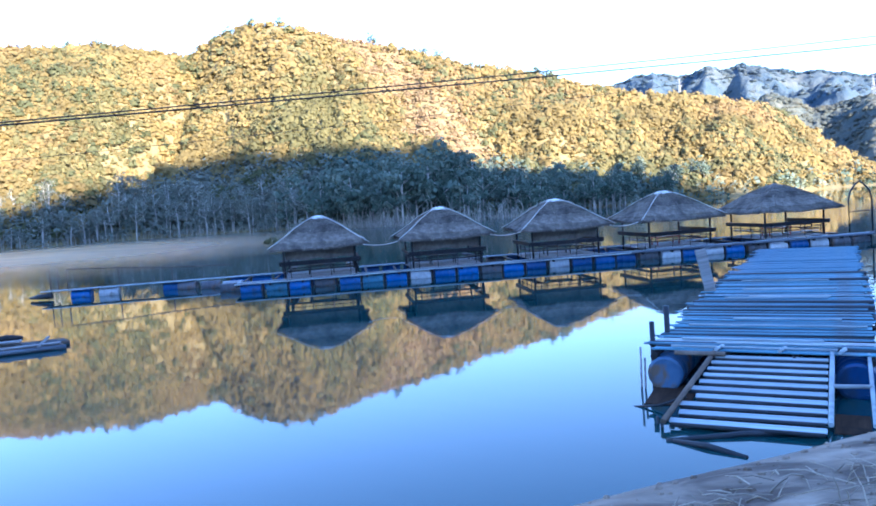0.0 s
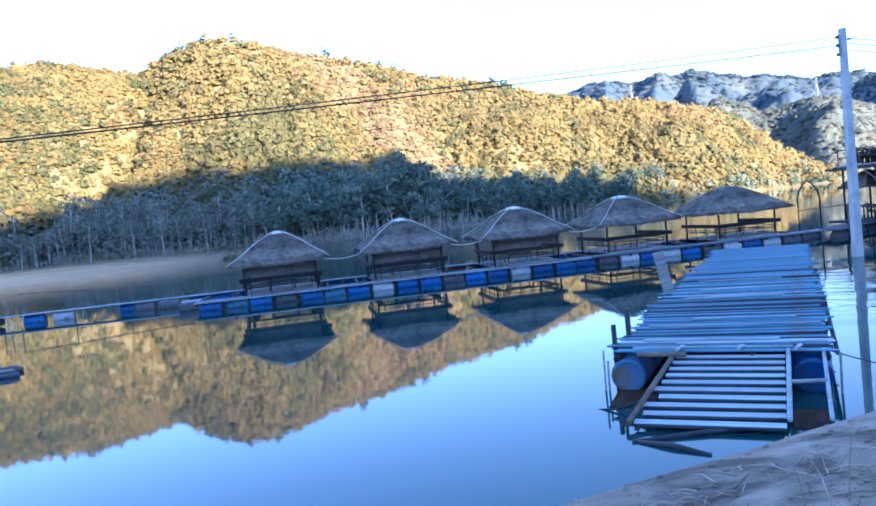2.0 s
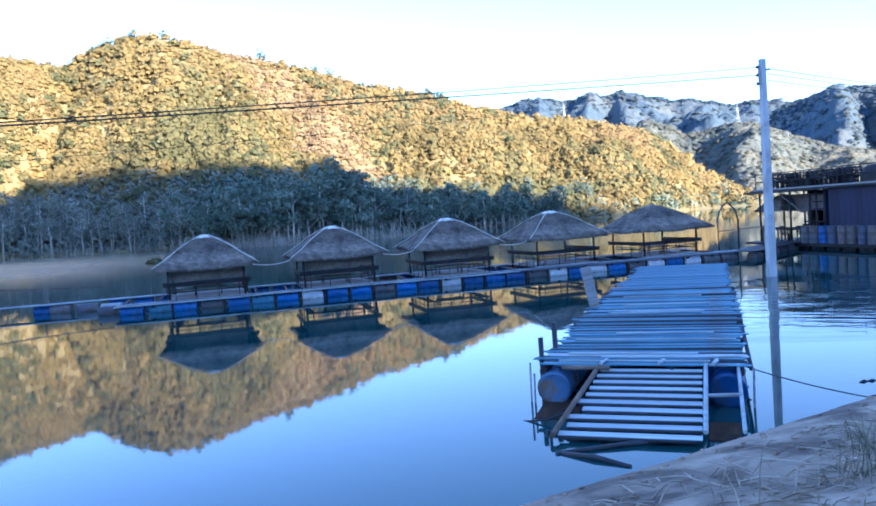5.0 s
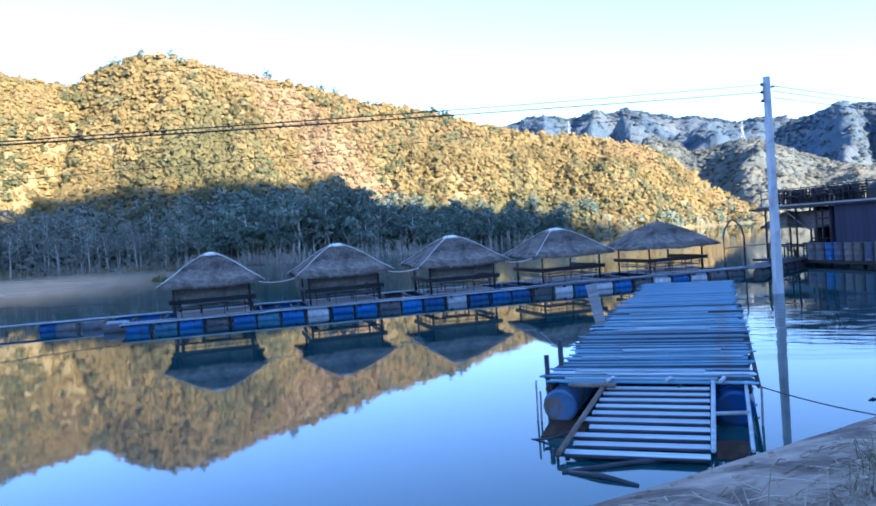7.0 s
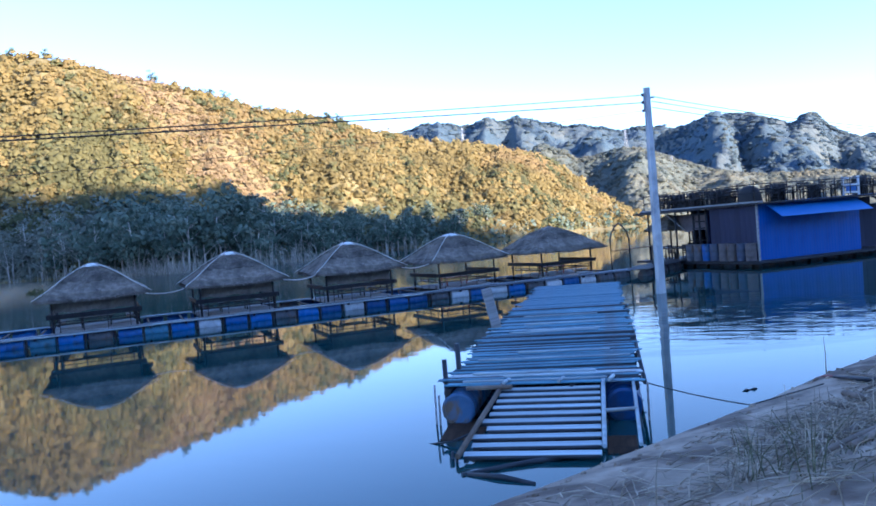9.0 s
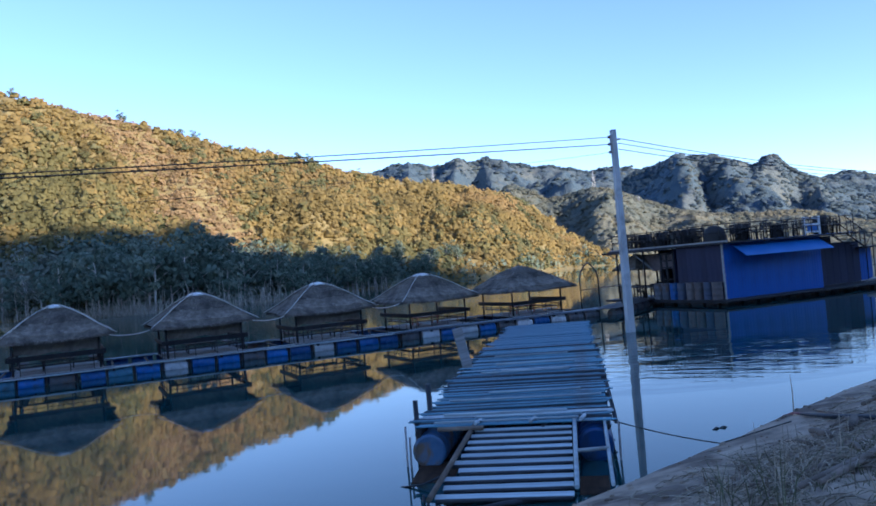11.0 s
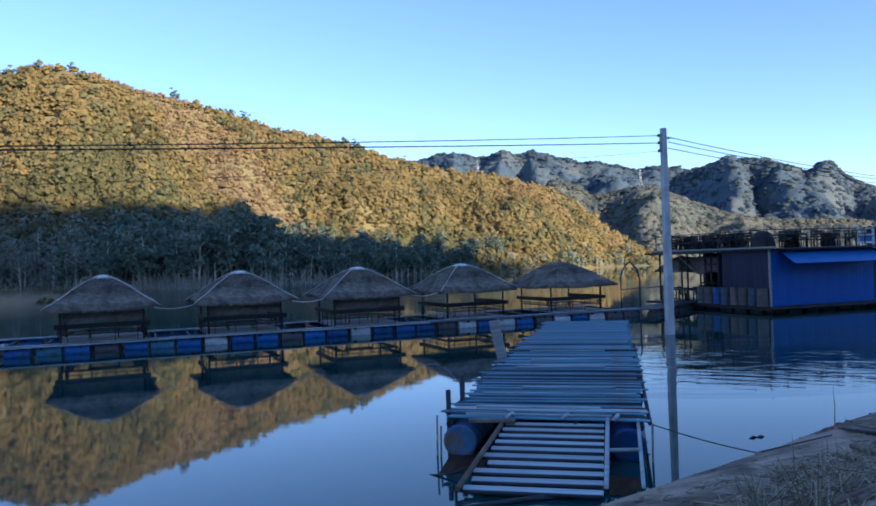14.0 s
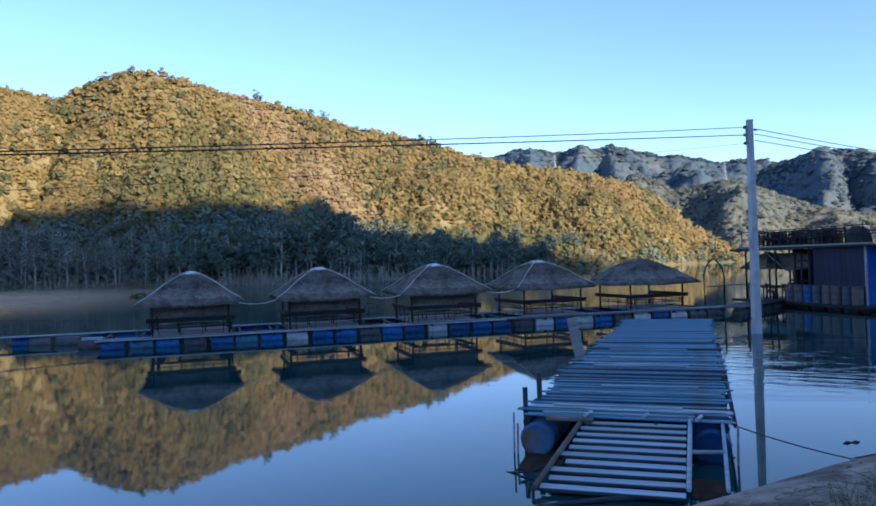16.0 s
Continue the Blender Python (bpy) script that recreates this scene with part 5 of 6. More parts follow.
g.add([p for row in rows_ for p in row], [(i * 18 + k, i * 18 + (k + 1) % 18, (i + 1) * 18 + (k + 1) % 18, (i + 1) * 18 + k) for i in range(5) for k in range(18)] + [tuple(range(90, 108))], True)
solid("covered_mound", g, M_DARKWOOD, "rounded mound under a dark cover on the roof terrace", "mound", at=HOUSE @ pose(0.75, 1.2, 3.41) @ Matrix.Diagonal((0.85, 0.85, 0.82, 1)))
stand = thing("white_stand", "white metal display stand on the roof terrace", "stand", at=HOUSE @ pose(6.9, 0.5, 3.41))
for x in (0, 1.25):
    part("upright", Geo().box((x, 0, 0.55), (0.14, 0.08, 1.12), None, 0.01), M_WHITE, stand)
for z in (0.18, 0.62, 1.0):
    part("cross_bar", Geo().box((0.62, 0, z), (1.2, 0.05, 0.11), None, 0.01), M_WHITE, stand)
part("panel", Geo().box((0.7, 0.03, 0.42), (0.8, 0.03, 0.34), None, 0.008), M_BLUE_ROOF, stand, "pale blue panel")

shed = thing("tin_shed", "small blue tin shed on a raft beside the house", "shed", at=HOUSE @ pose(12.2, 1.22, 0))
part("sill", Geo().box((0.58, 0.6, 0.34), (1.25, 1.3, 0.06), None, 0.01), M_GREYWOOD, shed)
part("front", sheet(1.15, 1.96), M_BLUE_TIN, shed, "", pose(0, 0, 0.37))
part("side", sheet(1.2, 1.96), M_BLUE_TIN, shed, "", pose(0, 1.2, 0.37, 0, 0, -90))
part("side", sheet(1.2, 1.96), M_BLUE_TIN, shed, "", pose(1.15, 0, 0.37, 0, 0, 90))
part("rear", sheet(1.15, 1.96), M_BLUE_TIN, shed, "", pose(0, 1.2, 0.37))
part("roof", Geo().box((0.58, 0.6, 2.36), (1.3, 1.35, 0.04), None, 0.01), M_BLUE_ROOF, shed)

# thatched umbrella and a hanging sheet seen under the terrace
brown = thing("thatched_umbrella", "low brown thatched umbrella under the terrace", "umbrella", at=HOUSE @ pose(1.45, 9.0, 0.31))
part("roof", thatch_roof(1.15, 0.85, 77)[0], M_THATCH, brown, "", pose(0, 0, 1.95))
part("post", Geo().tube([(0, 0, 0), (0.02, 0, 2.75)], 0.06, 8), M_DARKWOOD, brown)
M_MAUVE = surface("mauve_cloth", (0.15, 0.125, 0.14), (0.25, 0.21, 0.225), 2.0, 0.9, stain=(0.11, 0.095, 0.10), stain_scale=0.9, relief=0.3)
g, n = Geo(), 12
for lift in (0.0, 0.015):
    vs = []
    for i in range(n + 1):
        t = i / n
        wave = 0.04 * math.sin(9 * t) + lift
        vs += [(wave, 5.5 + 3.5 * t, 3.02), (wave + 0.05 * math.sin(14 * t), 5.6 + 2.2 * t, 2.02 + 0.06 * math.sin(5 * t))]
    g.add(vs, [(2 * i, 2 * i + 2, 2 * i + 3, 2 * i + 1) for i in range(n)], True)
sheet_ob = thing("hanging_sheet", "faded mauve cloth sheet hung below the terrace", "sheet", at=HOUSE @ pose(1.6, 0, 0))
part("cloth", g, M_MAUVE, sheet_ob)
part("hanging_bar", Geo().tube([(0, 5.4, 3.04), (0, 9.1, 3.04)], 0.03, 6), M_DARKWOOD, sheet_ob)
for y in (5.4, 9.1):
    part("hanger", Geo().tube([(0, y, 3.0), (0, y, 3.33)], 0.02, 6), M_DARKWOOD, sheet_ob)
part("edge_cord", Geo().tube([(-0.02, 9.05, 3.0), (-0.02, 7.75, 2.0)], 0.025, 6), M_ROPE, sheet_ob, "pale edge cord")

east = thing("link_walkway", "grey plank walkway with a thin rail leading away from the house", "walkway", at=HOUSE @ pose(13.7, 1.0, 0))
for y in (0.0, 0.3, 0.6, 0.9):
    part("plank", Geo().box((6.0, y, 0.36), (12.6, 0.27, 0.05), None, 0.01), M_GREYWOOD, east)
for k in range(8):
    part("rail_post", Geo().tube([(0.6 + k * 1.6, 0.95, 0.2), (0.6 + k * 1.6, 0.95, 1.25)], 0.028, 6), M_DARKWOOD, east)
part("hand_rail", Geo().tube([(0.3, 0.95, 1.2), (12.2, 0.95, 1.2)], 0.025, 6), M_DARKWOOD, east)
for k in range(9):
    drum(east, M_DRUM_DARK if k % 3 else M_DRUM_WHITE, pose(0.5 + k * 1.35, 0.3, 0.06))
net = solid("net_heap", Geo().tube([(0, 0, 0.42), (0.7, 0.1, 0.48), (1.5, 0.0, 0.42), (2.1, 0.1, 0.4)], [0.05, 0.12, 0.1, 0.03], 8), M_GREYWOOD, "grey heap of netting at the deck edge", "net", at=HOUSE @ pose(10.6, -0.35, 0))

# things kept in the open ground floor
for x, y, t in ((0.9, 5.6, 10), (1.1, 7.2, 80), (1.0, 8.6, 30), (0.2, 6.2, 90), (0.3, 8.0, 90)):
    copy_thing(table_a, HOUSE @ pose(x, y, 0.315, 0, 0, t))
for x, y, t in ((0.5, 4.6, 10), (0.5, 6.3, 100), (0.6, 7.9, 60), (1.9, 5.9, 200), (2.0, 7.8, 150), (0.1, 5.3, 30), (0.0, 7.0, 75), (0.1, 9.0, 15), (1.2, 6.4, 120)):
    copy_thing(chair_a, HOUSE @ pose(x, y, 0.315, 0, 0, t))
M_DRUM_TAN = surface("faded_tan_drum", (0.075, 0.062, 0.058), (0.165, 0.137, 0.13), 2.5, 0.5, stain=(0.10, 0.08, 0.075), stain_scale=1.8, by_object=0.3, relief=0.15)
M_DRUM_ASH = surface("grey_blue_drum", (0.045, 0.055, 0.09), (0.085, 0.10, 0.15), 2.5, 0.5, stain=(0.06, 0.06, 0.07), stain_scale=1.8, relief=0.15)
for colour in (M_DRUM_TAN, M_DRUM_ASH):
    DRUMS[colour.name] = drum_mesh().mesh("drum")
    DRUMS[colour.name].materials.append(colour)
UPRIGHT = ((M_DRUM_TAN, "faded tan"), (M_DRUM_ASH, "grey-blue"), (M_DRUM_TAN, "faded tan"), (M_DRUM_TAN, "faded tan"), (M_DRUM_ASH, "grey-blue"), (M_DRUM_BLUE, "blue"), (M_DRUM_DARK, "dark dirty"), (M_DRUM_DARK, "dark dirty"))
for k, (colour, word) in enumerate(UPRIGHT):
    solid("upright_drum", DRUMS[colour.name], None, word + " drum standing on the deck by the house wall", "drum", "drums at the house", at=HOUSE @ pose(-0.36 + 0.03 * (k % 2), 0.22 + k * 0.68, 0.80, 0, 90, 13 * k) @ Matrix.Diagonal((1.07, 1, 1, 1)))

# ---- pole, wires, pylons, bank litter ----
pole = thing("utility_pole", "tall grey concrete utility pole standing in the lake", "pole", at=pose(16.85, 26.56, 0))
g = Geo()
g.box((0, 0, 0), (1, 1, 1))
g.v = [(x * (0.30 if z < 0 else 0.19), y * (0.30 if z < 0 else 0.19), -1.5 if z < 0 else 8.35) for x, y, z in g.v]
part("shaft", g, M_CONCRETE, pole)
rack = part("insulator_rack", Geo().box((-0.16, -0.02, 7.75), (0.06, 0.06, 0.75), None, 0.01), M_STEEL, pole, "galvanised steel rack")
for z in (8.05, 7.75, 7.42):
    part("insulator", Geo().tube([(-0.23, -0.02, z - 0.05), (-0.23, -0.02, z - 0.01), (-0.23, -0.02, z + 0.03), (-0.23, -0.02, z + 0.06)], [0.045, 0.06, 0.04, 0.05], 8), M_CERAMIC, rack)
part("bracket", Geo().box((0.20, 0.0, 7.95), (0.22, 0.06, 0.06), None, 0.01), M_STEEL, pole)


def wire(a, b, sag, rad, label):
    a, b = Vector(a), Vector(b)
    pts = [a.lerp(b, i / 24) - Vector((0, 0, 4 * sag * (i / 24) * (1 - i / 24))) for i in range(25)]
    return solid("power_cable", Geo().tube(pts, rad, 5), M_CABLE, label, "cable", "cables on the pole")


for z, bz, sag, rad_ in ((8.05, 4.55, 0.12, 0.014), (7.75, 4.525, 0.07, 0.018), (7.42, 4.0, 0.3, 0.006)):
    wire((16.6, 26.54, z), (-15, 9.9, bz), sag, rad_, "thin black power cable strung from the pole over the lake")
for z, dx in ((8.0, 0), (7.8, 0.4), (7.55, 0.8)):
    wire((17.06, 26.56, z), (62 + dx, 48, z + 0.2), 0.5, 0.017, "thin black power cable strung from the pole towards the house")


def pylon(at, h):
    ob = thing("pylon", "pale steel lattice power pylon on the mountainside", "pylon", "pylons", at=at)
    for sx_ in (-1, 1):
        for sy_ in (-1, 1):
            part("leg", Geo().tube([(sx_ * h * 0.1, sy_ * h * 0.1, 0), (sx_ * h * 0.03, sy_ * h * 0.03, h * 0.6), (sx_ * h * 0.015, sy_ * h * 0.015, h)], h * 0.010, 4), M_STEEL, ob)
    for k in range(6):
        w0, w1 = h * (0.1 - 0.0117 * k * 1.0), h * (0.1 - 0.0117 * (k + 1))
        z0, z1 = h * 0.1 * k, h * 0.1 * (k + 1)
        for s in (-1, 1):
            part("lattice", Geo().tube([(-w0, s * w0, z0), (w1, s * w1, z1)], h * 0.008, 4), M_STEEL, ob)
            part("lattice", Geo().tube([(w0, s * w0, z0), (-w1, s * w1, z1)], h * 0.008, 4), M_STEEL, ob)
    for z, w in ((0.68, 0.2), (0.82, 0.17), (0.95, 0.13)):
        part("cross_arm", Geo().tube([(-w * h, 0, z * h), (0, 0, z * h + h * 0.03), (w * h, 0, z * h)], h * 0.006, 4), M_STEEL, ob)
    return ob


for az, e0, e1, d in ((18.5, 6.2, 7.8, 1150), (30.65, 5.0, 6.45, 700), (33.8, 2.2, 4.2, 600)):
    x, y, z = polar(az, d, 3.2 + d * math.tan(radians(e0)))
    pylon(pose(x, y, z, 0, 0, 20), d * (math.tan(radians(e1)) - math.tan(radians(e0))))

# arched gate and rail at the end of the walkway
gate = thing("arched_gate", "thin bare arch with a handrail at the walkway end", "gate", at=pose(20.45, 36.9, 0, 0, 0, 4))
arc = [(0, 0, 0.38), (-0.02, 0, 2.0), (0.10, 0, 2.42), (0.34, 0, 2.74), (0.58, 0, 2.9), (0.80, 0, 2.74), (1.10, 0, 2.4), (1.2, 0, 1.95), (1.2, 0, 0.38)]
part("arch", Geo().tube(arc, 0.042, 6), M_WETWOOD_SHADE, gate)
part("hand_rail", Geo().tube([(0, 0, 1.4), (2.9, 0.3, 1.45)], 0.03, 6), M_STICK, gate)
part("post", Geo().tube([(2.9, 0.3, 0.4), (2.9, 0.3, 1.5)], 0.035, 6), M_STICK, gate)
link = thing("link_walkway", "dark plank walkway between raft and floating house", "walkway", at=pose(21.3, 34.9, 0, 0, 0, 38))
for y in (0.0, 0.35, 0.7, 1.05, 1.4):
    part("plank", Geo().box((3.8, y, 0.36), (8.0, 0.32, 0.04), None, 0.01), M_DARKWOOD, link)
for k in range(6):
    drum(link, M_DRUM_DARK, pose(0.6 + 1.2 * k, 0.25, 0.05))

left = thing("small_raft", "small grey bamboo raft adrift near the bank", "raft", at=pose(-12.3, 20.3, 0, 0, 0, 20))
for k in range(6):
    part("log", Geo().tube([(-2.4, -0.75 + k * 0.28, 0.05), (0.0, -0.75 + k * 0.28, 0.07), (1.75 - 0.1 * (k % 3), -0.75 + k * 0.28, 0.06)], 0.065, 8), M_STICK if k % 2 else M_DECK, left)
for x in (-1.2, 1.1):
    part("cross_pole", Geo().tube([(x, -0.9, 0.16), (x, 0.95, 0.16)], 0.04, 7), M_GREYWOOD, left)
part("plank", Geo().box((0.1, -0.55, 0.16), (3.0, 0.22, 0.05), None, 0.012), M_GREYWOOD, left)
part("plank", Geo().box((-0.3, 0.3, 0.22), (1.6, 0.3, 0.05), None, 0.012), M_GREYWOOD, left)
part("bundle", Geo().tube([(-0.5, 0.6, 0.24), (0.1, 0.62, 0.3), (0.5, 0.6, 0.26)], [0.05, 0.1, 0.06], 8), M_DARKWOOD, left)

# mooring rope to the bank
a, b, c = Vector((6.12, 10.62, 0.60)), bank(7.6, 0.2) + Vector((0, 0, 0.03)), bank(8.8, 0.7) + Vector((0, 0, 0.03))
pts = [a.lerp(b, i / 10) - Vector((0, 0, 0.15 * (i / 10) * (1 - i / 10))) for i in range(11)] + [c]
solid("mooring_rope", Geo().tube(pts, 0.010, 6), M_CABLE, "dark mooring rope from jetty to bank", "rope")

# litter on the bank
r = random.Random(61)
g = Geo()
for k in range(6500):
    a_, d_ = r.uniform(-3, 16), 0.9 + 5.0 * r.random() ** 0.8
    if r.random() > 0.25 + 0.75 * float(noise.noise(Vector((a_ * 0.8, d_ * 0.9, 3.1))) > -0.05):
        continue
    p0 = bank(a_, d_)
    ln, t = r.uniform(0.08, 0.45), r.uniform(0, 6.28)
    p1 = bank(a_ + ln * math.cos(t), d_ + ln * math.sin(t))
    h = r.uniform(0.008, 0.05)
    rad_ = r.uniform(0.004, 0.011)
    g.tube([p0 + Vector((0, 0, 0.012)), (p0 + p1) / 2 + Vector((0, 0, h + 0.012)), p1 + Vector((0, 0, r.uniform(0.01, 0.06)))], [rad_, rad_, rad_ * 0.4], 3, False)
for k in range(850):
    a_, d_ = r.gauss(6.0, 1.8), 1.5 + abs(r.gauss(0.8, 0.9))
    if noise.noise(Vector((a_ * 1.3, d_ * 1.5, 7.7))) < -0.1:
        continue
    p0 = bank(a_, d_)
    ln, t = r.uniform(0.15, 0.6), r.gauss(0.3, 0.9)
    p1 = bank(a_ + ln * math.cos(t), d_ - ln * math.sin(t))
    rad_ = r.uniform(0.004, 0.010)
    g.tube([p0 + Vector((0, 0, 0.015)), (p0 + p1) / 2 + Vector((0, 0, r.uniform(0.02, 0.09))), p1 + Vector((0, 0, r.uniform(0.01, 0.08)))], [rad_, rad_, rad_ * 0.4], 3, False)
solid("straw_litter", g, M_STRAW, "scattered dry straw and broken stalks on the mud", "straw", kind="stuff")
g = Geo()
for k in range(320):
    a_, d_ = r.uniform(2, 16), 1.6 + 4.0 * r.random()
    p0 = bank(a_, d_)
    h = r.uniform(0.1, 0.5)
    dx, dy = r.uniform(-0.2, 0.2), r.uniform(-0.2, 0.2)
    g.tube([p0 - Vector((0, 0, 0.02)), p0 + Vector((dx * 0.4, dy * 0.4, h * 0.6)), p0 + Vector((dx, dy, h))], [0.007, 0.006, 0.002], 3, False)
solid("dry_grass", g, M_STRAW, "sparse upright dry grass stalks on the bank", "grass", kind="stuff")
for a_, d_, ln, t, rad_ in ((8.3, 2.3, 1.6, 0.35, 0.035), (7.5, 2.9, 1.9, 0.5, 0.04), (9.8, 3.2, 2.2, 0.45, 0.05), (6.6, 2.0, 0.9, 0.9, 0.025), (9.4, 1.5, 0.8, -0.3, 0.03), (11.0, 1.1, 1.5, 0.1, 0.02), (8.9, 3.9, 1.5, 0.3, 0.03),
                            (10.4, 1.9, 0.6, 1.8, 0.025), (5.4, 2.6, 0.8, 0.2, 0.02), (12.0, 2.4, 1.6, 0.5, 0.04),
                            (7.9, 3.3, 1.2, 0.62, 0.03), (8.6, 3.0, 1.5, 0.55, 0.028), (10.6, 2.9, 1.8, 0.5, 0.045), (7.2, 3.6, 0.9, 0.1, 0.02), (6.2, 3.2, 0.7, 0.7, 0.022), (9.9, 4.3, 1.4, 0.2, 0.035), (5.0, 3.4, 0.6, 1.0, 0.016),
                            (8.0, 1.6, 0.5, -0.5, 0.018), (11.6, 3.4, 1.3, 0.4, 0.03), (4.6, 2.4, 0.5, 0.5, 0.014), (9.0, 2.6, 0.7, 1.2, 0.02), (10.9, 1.4, 0.9, 0.05, 0.016)):
    p0, p1 = bank(a_, d_), bank(a_ + ln * math.cos(t), d_ - ln * math.sin(t))
    mid = bank(a_ + 0.5 * ln * math.cos(t), d_ - 0.5 * ln * math.sin(t))
    up = Vector((0, 0, rad_))
    solid("stick", Geo().tube([p0 + up, mid + up * 1.6 + Vector((0.03, 0.02, 0.01)), p1 + up], [rad_, rad_ * 0.9, rad_ * 0.5], 7), M_STICK, "dead branch lying among straw on the bank", "stick", "sticks on the bank")
LOGS = (((4.05, 2.86), (7.9, 2.95), 0.036), ((4.4, 3.0), (6.7, 2.80), 0.034), ((4.30, 2.39), (4.90, 2.35), 0.035), ((7.72, 1.47), (6.98, 2.03), 0.05), ((7.40, 2.09), (8.32, 1.80), 0.055),
        ((6.56, 2.41), (6.12, 2.69), 0.035), ((10.3, 0.10), (8.0, 2.10), 0.022), ((9.16, 0.92), (8.01, 2.02), 0.03), ((5.58, 1.57), (6.08, 1.49), 0.025), ((5.38, 2.03), (4.55, 2.69), 0.024), ((4.1, 2.2), (6.0, 1.5), 0.014),
        ((5.0, 2.55), (5.9, 2.5), 0.03), ((6.0, 2.95), (7.2, 3.1), 0.04))
for (a0, d0), (a1, d1), rad_ in LOGS:
    p0, p1, mid = bank(a0, d0), bank(a1, d1), bank((a0 + a1) / 2, (d0 + d1) / 2 + 0.03)
    up = Vector((0, 0, rad_ * 0.9))
    pts = [p0 + up, p0.lerp(mid, 0.5) + up * 1.2, mid + up * 1.1, mid.lerp(p1, 0.5) + up * 1.3, p1 + up]
    solid("stick", Geo().tube(pts, [rad_ * 0.8, rad_, rad_ * 0.92, rad_, rad_ * 0.6], 8), M_STICK, "thick dead branch lying among straw on the bank", "stick", "sticks on the bank")
# bent stalks in loose tufts
for a_, d_ in ((4.6, 2.2), (5.3, 1.9), (4.2, 2.7), (5.8, 2.3), (3.3, 2.5), (4.9, 2.7)):
    g = Geo()
    for k in range(26):
        p0 = bank(a_ + r.gauss(0, 0.3), d_ + r.gauss(0, 0.16))
        dx, dy, h = r.gauss(0, 0.3), r.gauss(0, 0.3), r.uniform(0.02, 0.22)
        g.tube([p0, p0 + Vector((dx * 0.3, dy * 0.3, h)), p0 + Vector((dx, dy, h * r.uniform(0.5, 1.15)))], [0.008, 0.007, 0.003], 3, False)
    solid("straw_tuft", g, M_STRAW, "tuft of pale broken straw on the bank", "straw", "straw tufts on the bank")
p0 = bank(9.75, 0.3)
solid("dry_stalk", Geo().tube([p0, p0 + Vector((0.01, 0, 0.35)), p0 + Vector((0, 0.01, 0.62))], [0.010, 0.008, 0.004], 5), M_STRAW, "single upright dry stalk at the bank rim", "stalk")
solid("drift_wood", Geo().tube([(8.45, 11.0, 0.0), (8.55, 11.03, 0.015), (8.62, 11.03, 0.004), (8.7, 11.02, 0.015), (8.78, 11.04, 0.0)], [0.012, 0.025, 0.01, 0.025, 0.012], 6), M_WETWOOD_SHADE, "small dark scrap of driftwood on the water", "driftwood")

# clods of dried mud
g = Geo()
for k in range(700):
    a_, d_ = r.uniform(-3, 15), 0.15 + 5.5 * r.random()
    p0 = bank(a_, d_)
    sz = r.uniform(0.012, 0.05) * (1.5 if r.random() < 0.08 else 1)
    n_ = 6
    vs = [(p0.x + sz * math.cos(i * 1.047 + k) * r.uniform(0.7, 1.3), p0.y + sz * math.sin(i * 1.047 + k) * r.uniform(0.7, 1.3), p0.z - 0.01) for i in range(n_)]
    ws = [(p0.x + sz * 0.6 * math.cos(i * 1.047 + k), p0.y + sz * 0.6 * math.sin(i * 1.047 + k), p0.z + sz * r.uniform(0.35, 0.7)) for i in range(n_)]
    g.add(vs + ws, [(i, (i + 1) % n_, n_ + (i + 1) % n_, n_ + i) for i in range(n_)] + [tuple(range(n_, 2 * n_))])
solid("mud_clods", g, M_MUD, "small dried clods of mud on the bank", "clods", kind="stuff")

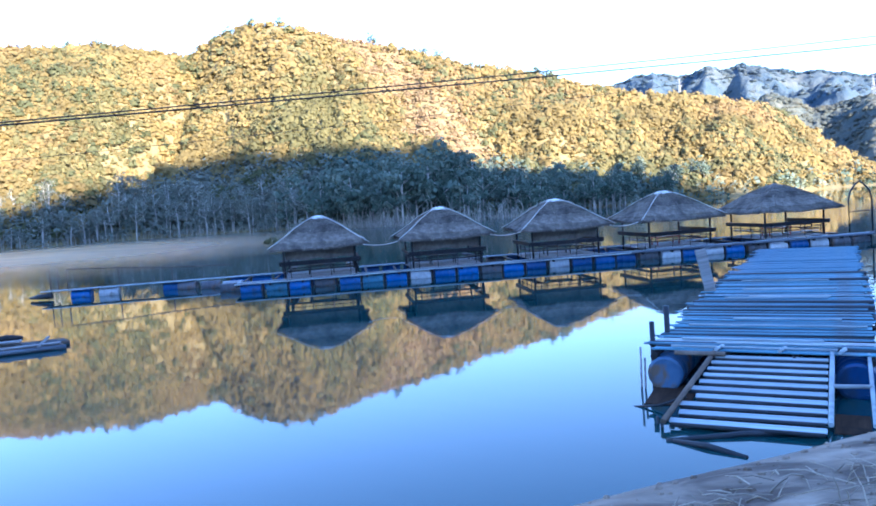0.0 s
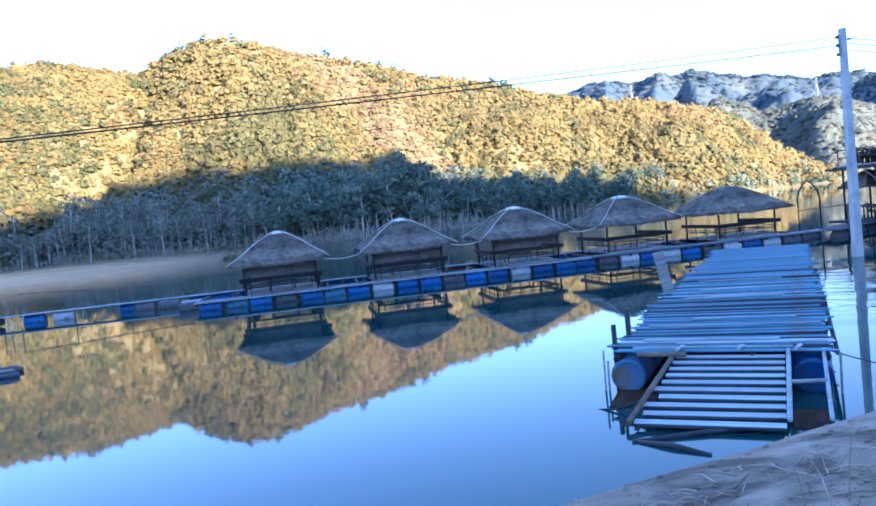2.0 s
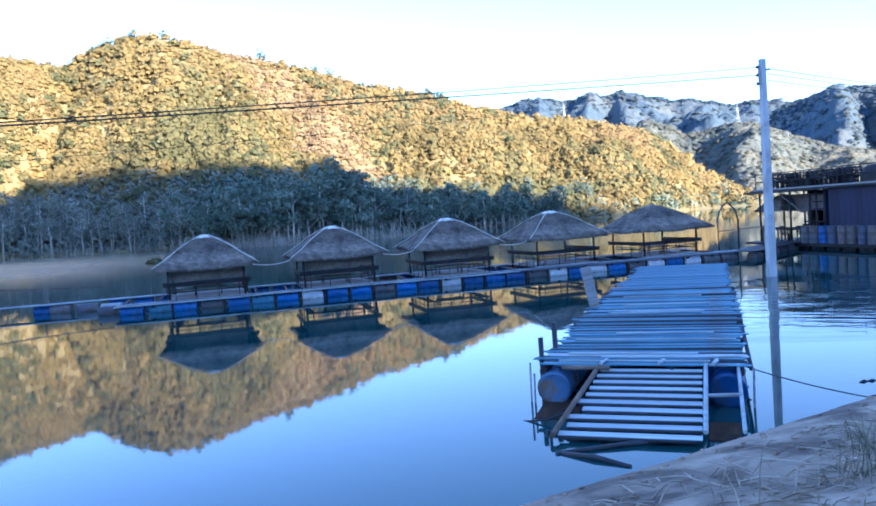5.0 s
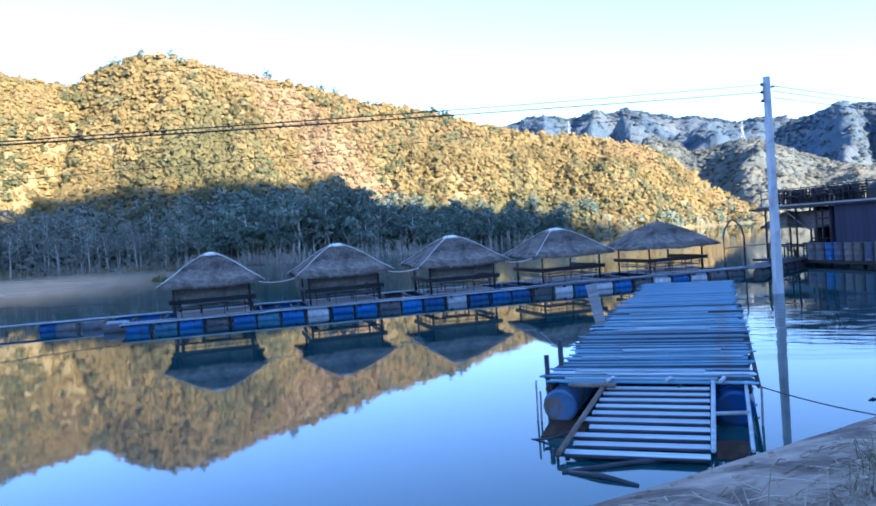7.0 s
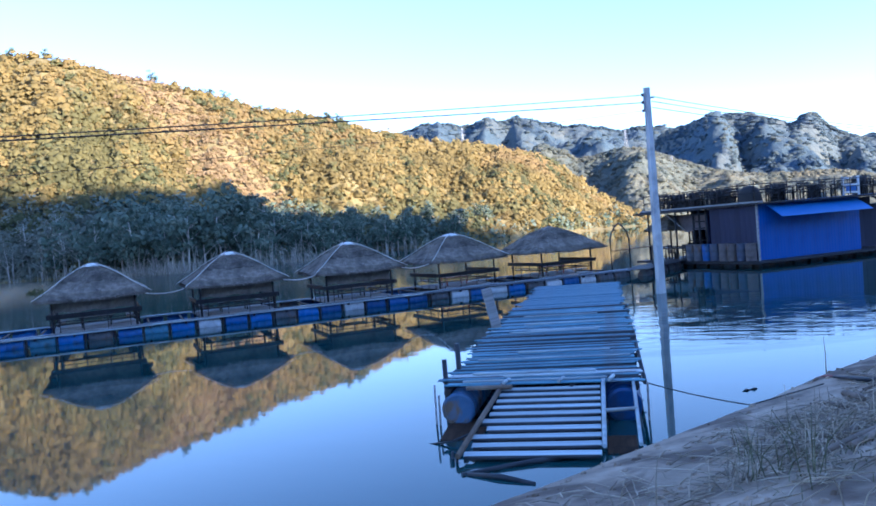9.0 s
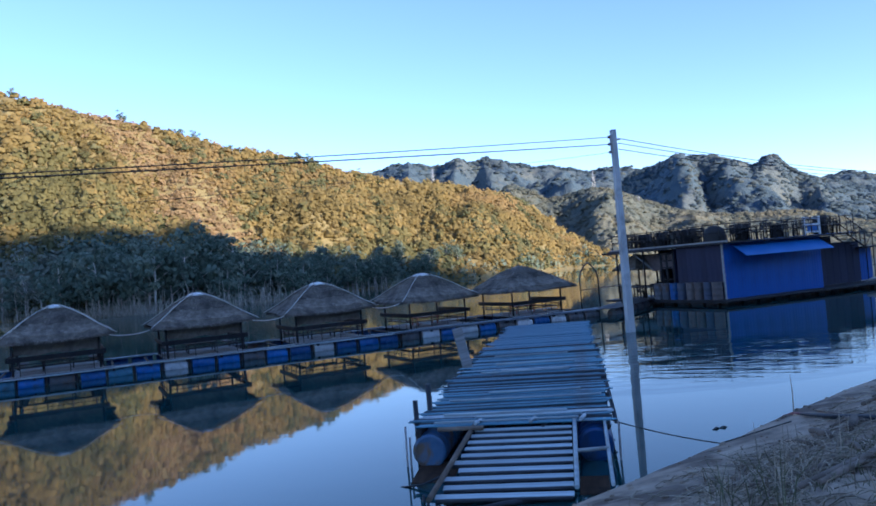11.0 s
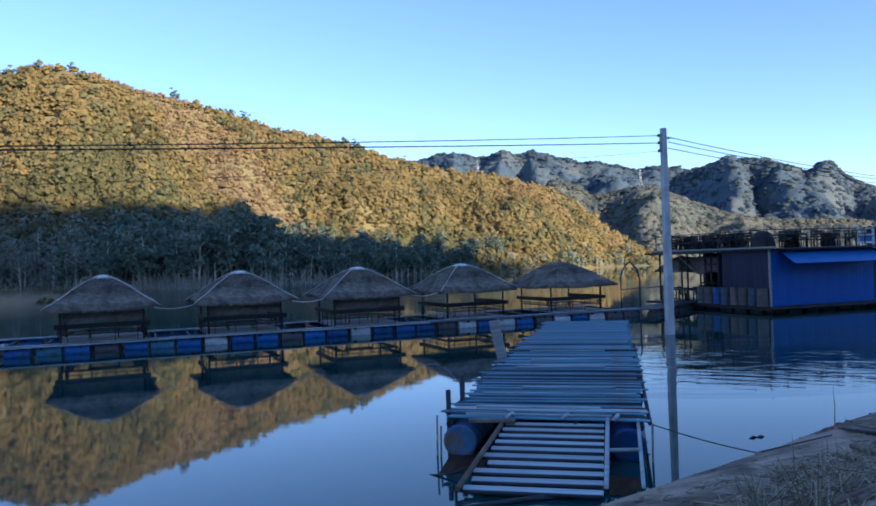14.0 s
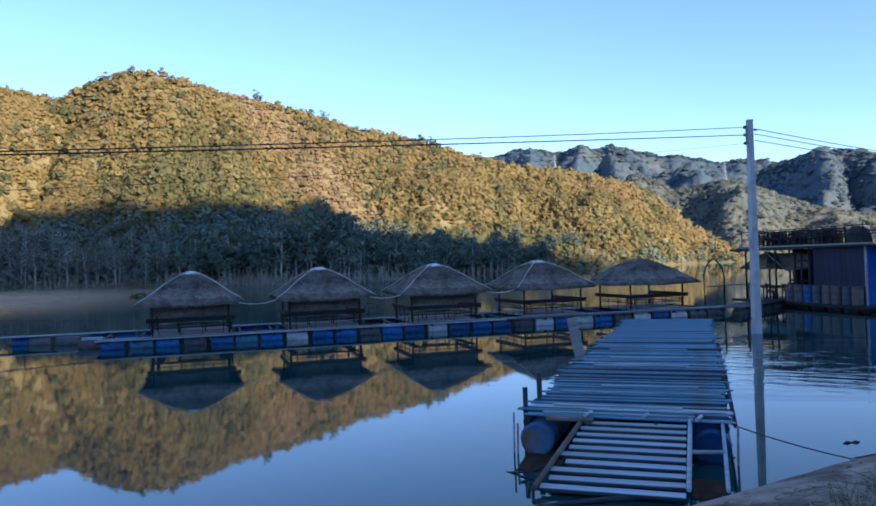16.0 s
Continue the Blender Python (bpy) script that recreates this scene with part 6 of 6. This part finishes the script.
g = Geo()
for k in range(1500):
    a_, d_ = r.gauss(6.6, 1.6), 2.6 + abs(r.gauss(0, 1.4))
    p0 = bank(a_, d_)
    h = r.uniform(0.03, 0.09)
    dx, dy = r.uniform(-0.06, 0.06), r.uniform(-0.06, 0.06)
    g.tube([p0 - Vector((0, 0, 0.01)), p0 + Vector((dx * 0.4, dy * 0.4, h * 0.6)), p0 + Vector((dx, dy, h))], [0.005, 0.004, 0.001], 3, False)
solid("short_grass", g, M_GRASS, "short green grass growing through the straw", "grass", kind="stuff")

# tufts of tall grass and a few long stems near the rim
for a_, d_, n_, tall_ in ((4.0, 2.1, 7, 0.4), (3.5, 2.7, 12, 0.5), (3.4, 3.15, 8, 0.7), (4.6, 2.5, 7, 0.35), (6.4, 2.6, 8, 0.3)):
    g = Geo()
    for k in range(n_):
        p0 = bank(a_ + r.gauss(0, 0.14), d_ + r.gauss(0, 0.12))
        dx, dy, h = r.gauss(0, 0.16), r.gauss(0, 0.16), tall_ * r.uniform(0.35, 1.0)
        g.tube([p0 - Vector((0, 0, 0.02)), p0 + Vector((dx * 0.3, dy * 0.3, h * 0.55)), p0 + Vector((dx, dy, h))], [0.006, 0.005, 0.002], 3, False)
    solid("grass_tuft", g, M_GRASS, "tuft of thin green grass among the straw", "grass", "grass tufts on the bank")
M_PINK = surface("faded_red_strap", (0.22, 0.09, 0.085), (0.36, 0.17, 0.16), 4.0, 0.7)
pts = [bank(a_, d_) + Vector((0, 0, 0.02 + 0.01 * (i % 2))) for i, (a_, d_) in enumerate(((9.95, 0.02), (9.5, 0.42), (9.2, 0.85), (8.9, 1.25)))]
solid("faded_strap", Geo().tube(pts, [0.012, 0.02, 0.018, 0.01], 6), M_PINK, "faded red strap lying over the bank rim", "strap")
pts = [bank(a_, d_) + Vector((0, 0, 0.035)) for a_, d_ in ((9.3, 0.62), (8.8, 1.2), (8.2, 2.0), (7.7, 2.7))]
solid("stick", Geo().tube(pts, [0.02, 0.035, 0.035, 0.025], 7), M_WETWOOD_SHADE, "dark wet pole lying up the bank", "stick", "sticks on the bank")

# a dark clump of weed afloat off the far shore
weed = np.array([(-20.0, 89.0, 0.05), (-19.6, 89.2, 0.05), (-20.5, 88.8, 0.02), (-19.9, 88.6, 0.0)])
solid("floating_weed", clumps("floating_weed", weed, np.array([0.7, 0.5, 0.5, 0.4]), 40, 1.1, 0.3), M_OLIVE, "small dark clump of weed floating on the lake", "weed")
